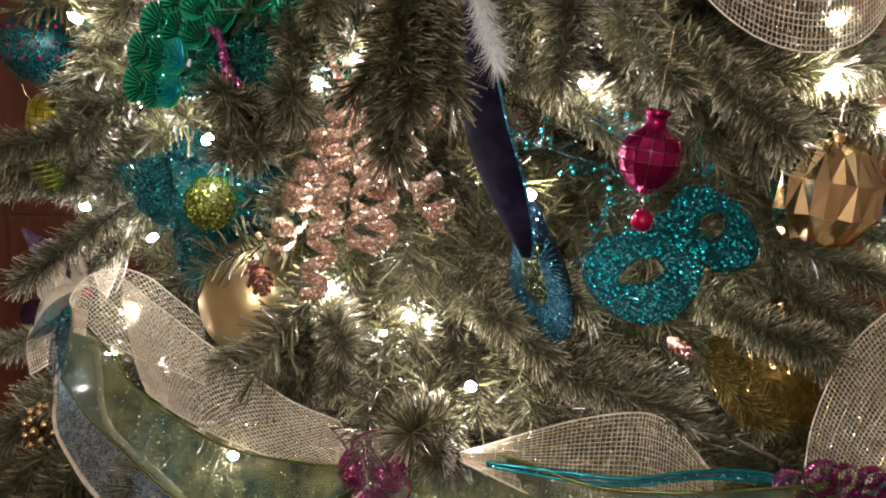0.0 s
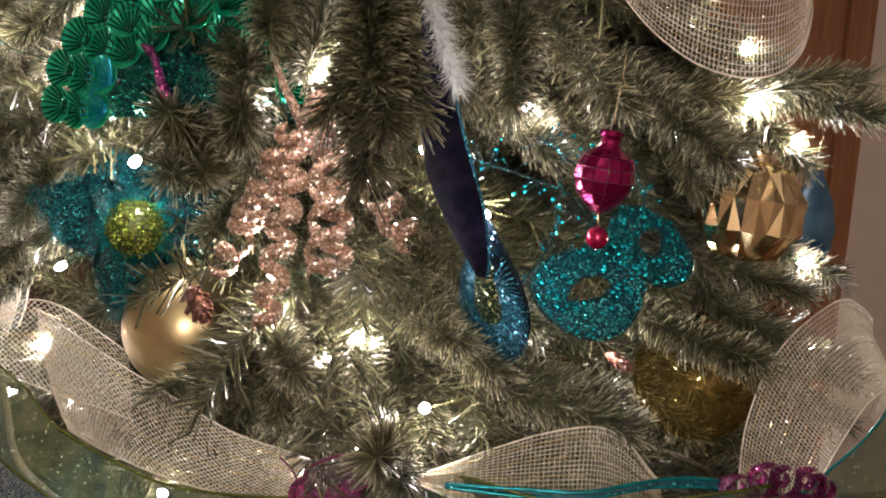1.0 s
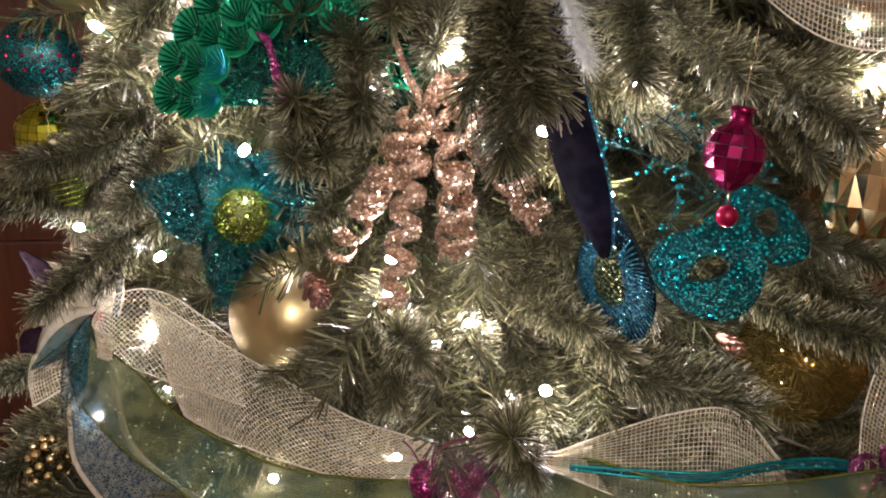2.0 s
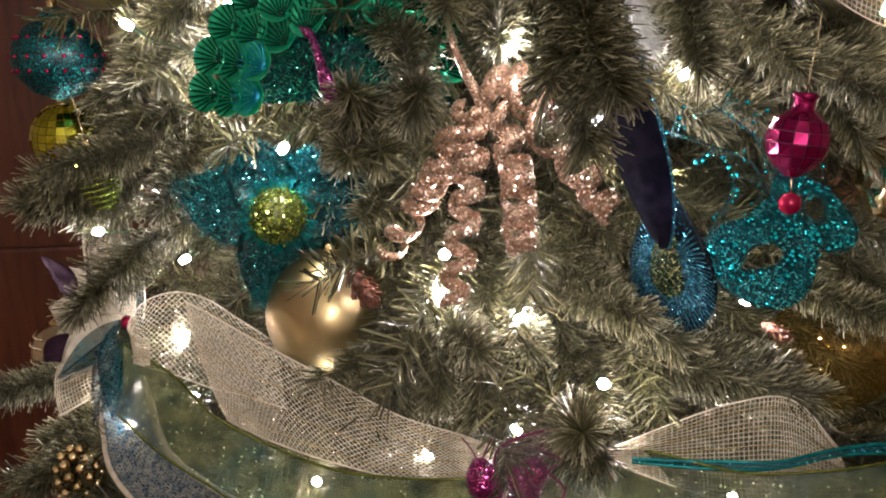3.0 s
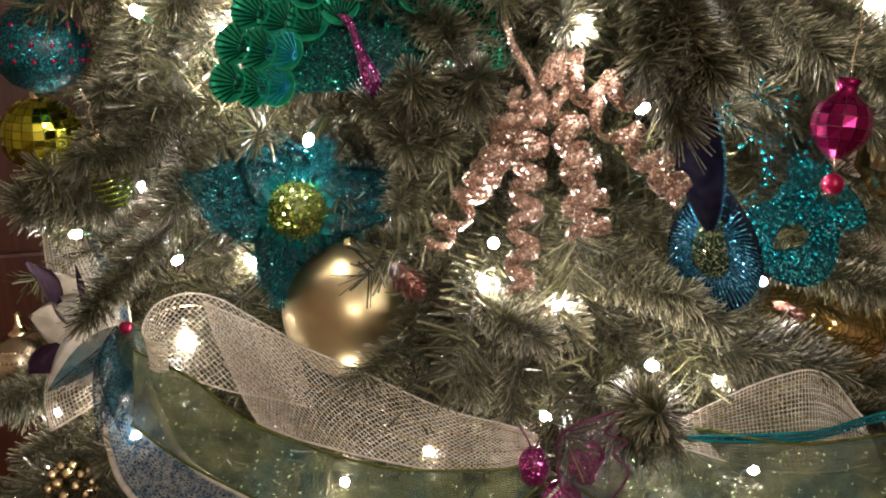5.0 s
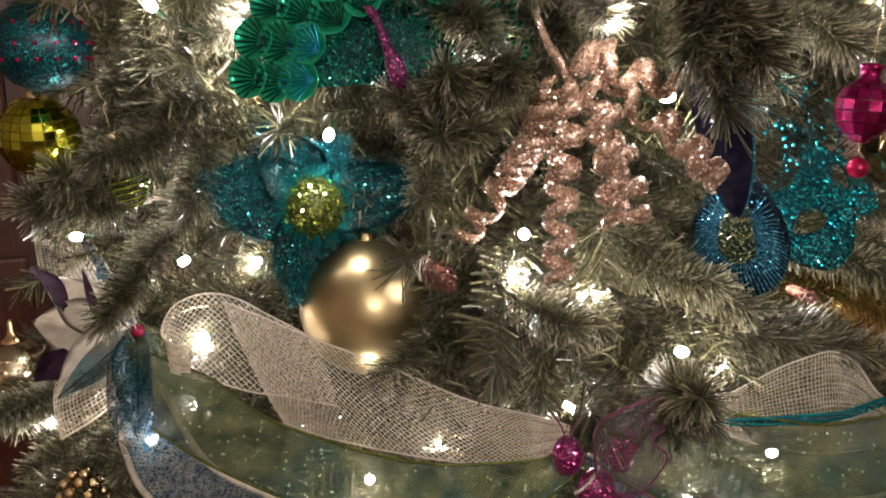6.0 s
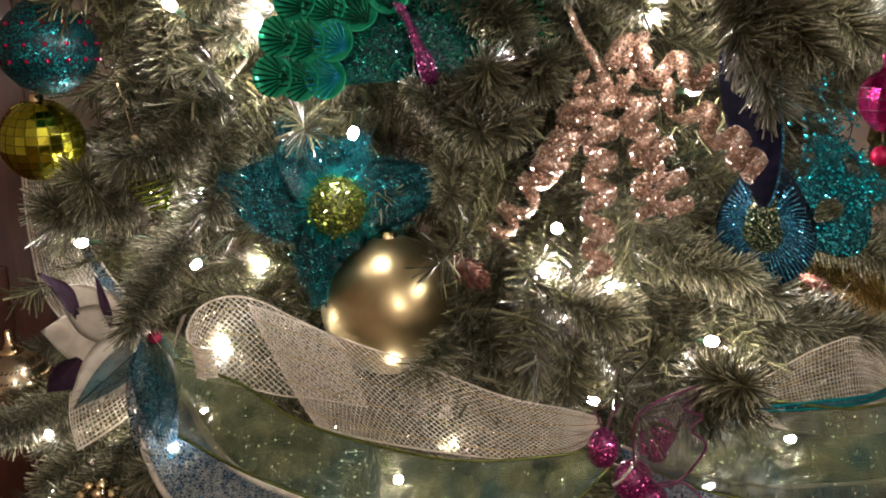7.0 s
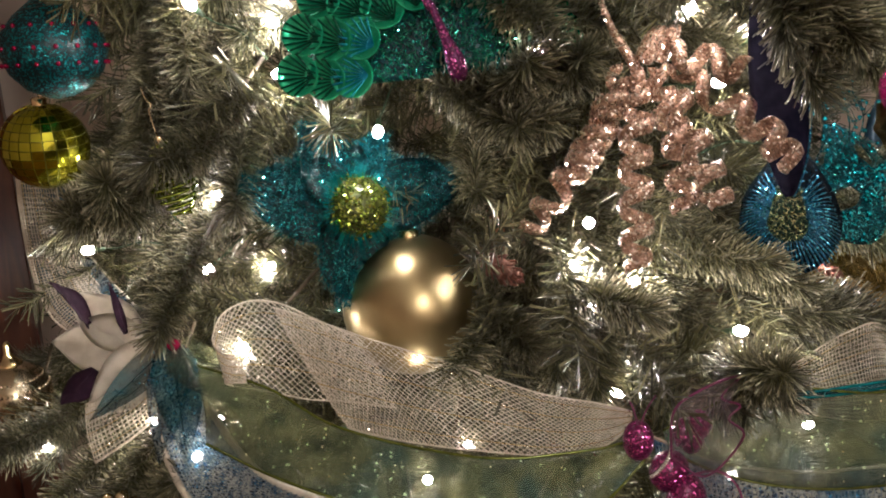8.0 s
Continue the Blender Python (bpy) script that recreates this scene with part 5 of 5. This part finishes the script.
# net loop at the far side
right = pairs([(0.385, 0.81, 1.03), (0.40, 0.835, 1.10), (0.44, 0.86, 1.17), (0.50, 0.88, 1.215), (0.57, 0.92, 1.22), (0.64, 0.98, 1.17), (0.68, 1.04, 1.08)],
              [(0.43, 0.76, 1.0), (0.455, 0.775, 1.05), (0.49, 0.79, 1.10), (0.54, 0.82, 1.13), (0.60, 0.86, 1.13), (0.66, 0.92, 1.08), (0.69, 0.99, 1.0)])
net_ribbon(right, 0.0048, "cream mesh ribbon loop standing out from the branches", 0.08, 0.006, 6, 0.00055)
green3 = pairs([(0.36, 0.76, 1.03), (0.43, 0.76, 1.055), (0.52, 0.80, 1.09), (0.61, 0.87, 1.11)], [(0.35, 0.72, 0.96), (0.44, 0.72, 0.97), (0.54, 0.76, 0.99), (0.63, 0.83, 1.01)])
sheer_ribbon("organza_ribbon", green3, "green_sheer", "teal_wire", "sheer green ribbon with a bright teal wired edge", 0.005, 7, 0.03, 0.0018)

# pale ribbon hanging down the far edge, blue inside
edge_r = pairs([(-0.66, 1.55, 1.34), (-0.664, 1.525, 1.207), (-0.648, 1.47, 1.11), (-0.59, 1.35, 1.075), (-0.555, 1.25, 1.07)],
               [(-0.615, 1.55, 1.34), (-0.605, 1.515, 1.20), (-0.575, 1.44, 1.14), (-0.549, 1.34, 1.115), (-0.535, 1.24, 1.09)])
edge_r = [(a + V(0.022, 0, 0), b + V(0.022, 0, 0)) for a, b in edge_r]
net_ribbon(edge_r, 0.005, "cream mesh ribbon trailing down the edge of the tree", 0.12, 0.006, 11)
sheer_ribbon("glitter_ribbon", [(a + V(0.004, 0.012, 0.004), b + V(0.012, 0.012, 0.012)) for a, b in edge_r], "blue_sheer", "cream_yarn", "pale blue glitter ribbon behind a cream mesh one", 0.005, 12)
tail = pairs([(-0.50, 1.16, 1.125), (-0.55, 1.16, 1.09), (-0.60, 1.18, 1.07)], [(-0.495, 1.14, 1.10), (-0.54, 1.14, 1.045), (-0.60, 1.16, 1.005)])
net_ribbon(tail, 0.005, "short cut end of cream mesh ribbon", 0.1, 0.004, 13)

# fabric petals and leaves with a red berry, tucked into the bow
KN = V(-0.501, 1.16, 1.13)


def leaf(p, q, width, mat, label, up=V(0, -1, 0.3)):
    d = q - p
    y = d.normalized()
    z = (up - y * up.dot(y)).normalized()
    m = Matrix((y.cross(z), y, z)).transposed().to_4x4()
    m.translation = p
    e = empty("fabric_leaf", m, label, "leaf")
    part("blade", petal_bm(d.length, width, 0.35, 0.12, ruffle=0.004), M[mat], e)
    part("midrib", tube(bmesh.new(), [(0, 0, 0.0008), (0, d.length * 0.5, 0.0006 - 0.03 * d.length), (0, d.length * 0.92, -0.1 * d.length)], 0.0009, 5), M[mat], e)


leaf(V(-0.52, 1.20, 1.118), V(-0.63, 1.24, 1.135), 0.075, "cream_cloth", "broad cream fabric petal beside the bow")
leaf(V(-0.53, 1.21, 1.12), V(-0.60, 1.25, 1.19), 0.06, "cream_cloth", "cream fabric petal curling upward beside the bow")
leaf(KN + V(0, 0.01, 0), V(-0.605, 1.17, 1.055), 0.07, "cream_cloth", "cream fabric leaf under a teal one")
leaf(KN, V(-0.598, 1.145, 1.062), 0.036, "teal_sheer", "sheer teal glitter leaf by the bow")
leaf(KN, V(-0.508, 1.06, 1.036), 0.055, "teal_sheer", "sheer teal glitter leaf over the blue ribbon")
leaf(KN, V(-0.535, 1.07, 1.03), 0.045, "blue_sheer", "sheer blue glitter leaf over the blue ribbon")
leaf(KN, V(-0.447, 1.06, 1.08), 0.05, "green_sheer", "sheer olive leaf beside the bow")
leaf(V(-0.585, 1.20, 1.105), V(-0.625, 1.2, 1.065), 0.04, "plum_cloth", "dark plum fabric leaf pointing down", V(0.6, -1, 0.2))
leaf(V(-0.585, 1.22, 1.15), V(-0.61, 1.215, 1.215), 0.045, "plum_cloth", "dark plum fabric leaf standing up", V(1, -0.22, 0.1))
leaf(V(-0.545, 1.20, 1.14), V(-0.555, 1.19, 1.205), 0.010, "plum_cloth", "narrow dark plum leaf on a thin stalk")
e = empty("berry", spot(KN + V(0.002, -0.012, 0.004)), "small shiny red berry at the bow", "berry")
part("fruit", ball(bmesh.new(), (0, 0, 0), 0.0085, 18, 12), M["red_gloss"], e)
part("calyx", lathe(bmesh.new(), [(0.0, 0.0095), (0.002, 0.009), (0.003, 0.0078), (0, 0.0078)], 8), M["stem"], e)

# magenta butterfly on the swag
e = empty("butterfly", Matrix(), "magenta glitter butterfly clip with sheer plum wings", "butterfly")
part("head", ball(bmesh.new(), (-0.092, 0.815, 1.047), 0.019, 24, 14, (0.85, 0.85, 1.15)), M["magenta_glitter"], e)
for sx in (-1, 1):
    part("antenna", tube(bmesh.new(), spline([(-0.094, 0.812, 1.062), (-0.096 + 0.008 * sx, 0.806, 1.085), (-0.098 + 0.016 * sx, 0.80, 1.10)], 4), 0.001, 5), M["plum_wire"], e)
part("thorax", ball(bmesh.new(), (-0.072, 0.79, 1.018), 0.02, 24, 14, (1.1, 0.9, 1.1)), M["magenta_glitter"], e)
part("abdomen", ball(bmesh.new(), (-0.062, 0.775, 0.99), 0.02, 24, 14, (1.1, 0.9, 1.4)), M["magenta_glitter"], e)
for i in range(14):
    a = -0.9 + 1.8 * i / 13
    part("rhinestone", ball(bmesh.new(), V(-0.084, 0.795, 1.032) + V(0.022 * math.sin(a) * 0.75, -0.012 * math.cos(a), 0.022 * math.sin(a) * 0.7), 0.0028, 8, 5), M["rhinestone"], e)
for k, c in enumerate(((-0.05, 0.782, 1.052), (-0.045, 0.778, 1.068), (-0.058, 0.785, 1.06))):
    bm = ball(bmesh.new(), c, 0.015, 20, 12, (0.9, 0.7, 1.0))
    for v in bm.verts:
        v.co += (v.co - Vector(c)) * 0.25 * noise.noise(v.co * 260)
    part("ruffle", bm, M["magenta_glitter"], e)


def wing(pts, name="wing"):
    edge = spline(pts + [pts[0]], 8)
    c = sum(pts, V(0, 0, 0)) / len(pts)
    bm = bmesh.new()
    rings = [[bm.verts.new(c + (p - c) * s + V(0, -0.006, 0) * math.sin(math.pi * s)) for p in edge[:-1]] for s in (0.05, 0.35, 0.7, 1.0)]
    n = len(rings[0])
    for r0, r1 in zip(rings, rings[1:]):
        for i in range(n):
            bm.faces.new((r0[i], r0[(i + 1) % n], r1[(i + 1) % n], r1[i]))
    bm.faces.new(rings[0])
    w = part(name, bm, M["plum_sheer"], e, "sheer plum wing")
    part("wing_wire", tube(bmesh.new(), edge, 0.0013, 6), M["plum_wire"], w)


wing([V(-0.078, 0.78, 1.04), V(-0.088, 0.766, 1.096), V(-0.068, 0.751, 1.12), V(-0.032, 0.737, 1.132), V(-0.05, 0.742, 1.112), V(-0.030, 0.738, 1.10), V(-0.042, 0.74, 1.088), V(-0.028, 0.734, 1.068), V(-0.05, 0.76, 1.02)])
wing([V(-0.078, 0.785, 1.01), V(-0.04, 0.755, 1.025), V(-0.022, 0.74, 1.0), V(-0.035, 0.745, 0.975), V(-0.06, 0.76, 0.97)])

# magenta curled clip
e = empty("curl_clip", spot(V(0.375, 0.725, 1.085)), "magenta glitter clip of tight ribbon curls", "ornament")
for i, (cx, cy, cz, r) in enumerate(((-0.045, 0, 0.0, 0.018), (-0.02, -0.01, 0.014, 0.02), (0.008, 0.0, 0.006, 0.02), (0.035, 0, 0.004, 0.018), (0.05, 0.005, -0.004, 0.014), (-0.01, -0.01, -0.016, 0.02), (0.025, -0.01, -0.02, 0.018), (-0.035, -0.006, -0.018, 0.017))):
    line = [V(cx + r * (1 - 0.02 * k) * math.cos(k * 0.35 + i), cy + (k - 20) * 0.0006, cz + r * (1 - 0.02 * k) * math.sin(k * 0.35 + i)) for k in range(42)]
    g = [[p + V(0, w, 0) for w in (-0.006, -0.002, 0.002, 0.006)] for p in line]
    bm = sheet(bmesh.new(), g)
    bmesh.ops.solidify(bm, geom=list(bm.faces), thickness=0.001)
    part("curl", bm, M["magenta_glitter"], e)

# ---- furniture and woodwork behind the tree ----
def panelled(name, x0, x1, z1, y, label, category, panels, mat):
    e = empty(name, spot(V(x0, y, 0)), label, category)
    w = x1 - x0
    part("frame", box(bmesh.new(), (0, 0, 0), (w, 0.04, z1), 0.004), M[mat], e, "", False)
    for px0, px1, pz0, pz1 in panels:
        part("panel", box(bmesh.new(), (px0, -0.014, pz0), (px1, 0.001, pz1), 0.010), M[mat], e, "", False)
    return e


d = panelled("wardrobe", -1.81, -0.66, 2.05, 2.3, "cherry wood wardrobe with raised door panels", "wardrobe", [(0.08, 0.52, 0.2, 1.0), (0.08, 0.52, 1.1, 1.95), (0.62, 1.06, 0.2, 1.0), (0.62, 1.06, 1.1, 1.95)], "cherry")
part("carcass", box(bmesh.new(), (0.0, 0.041, 0.0), (1.15, 0.28, 2.05), 0.004), M["cherry"], d, "", False)
part("cornice", box(bmesh.new(), (-0.03, -0.03, 2.05), (1.18, 0.28, 2.12), 0.012), M["cherry"], d, "", False)
for x in (0.555, 0.595):
    part("knob", ball(bmesh.new(), (x, -0.02, 1.05), 0.014, 16, 10), M["gold_satin"], d)

dr = empty("door_1", spot(V(0.725, 2.56, 0)), "closed reddish brown wooden door in the wall", "door")
tagged(dr, kind="structure")
part("leaf", box(bmesh.new(), (0.06, 0.0, 0.01), (0.84, 0.039, 2.03), 0.004), M["oak"], dr, "", False)
for z0, z1 in ((0.2, 0.9), (1.05, 1.9)):
    for x0, x1 in ((0.14, 0.41), (0.49, 0.76)):
        part("panel", box(bmesh.new(), (x0, -0.012, z0), (x1, 0.001, z1), 0.008), M["oak"], dr, "", False)
for x0, x1 in ((-0.03, 0.06), (0.84, 0.93)):
    part("casing", box(bmesh.new(), (x0, -0.02, 0), (x1, 0.038, 2.04), 0.005), M["oak"], dr, "", False)
part("casing", box(bmesh.new(), (-0.03, -0.02, 2.04), (0.93, 0.038, 2.13), 0.005), M["oak"], dr, "", False)
part("knob", ball(bmesh.new(), (0.79, -0.05, 1.0), 0.026, 18, 12), M["gold_satin"], dr)
part("rose", lathe(bmesh.new(), [(0, 0), (0.026, 0), (0.02, 0.01), (0.009, 0.014), (0.009, 0.05), (0, 0.05)], 18, Matrix.Translation((0.79, 0.0, 1.0)) @ Matrix.Rotation(math.pi / 2, 4, "X")), M["gold_satin"], dr)
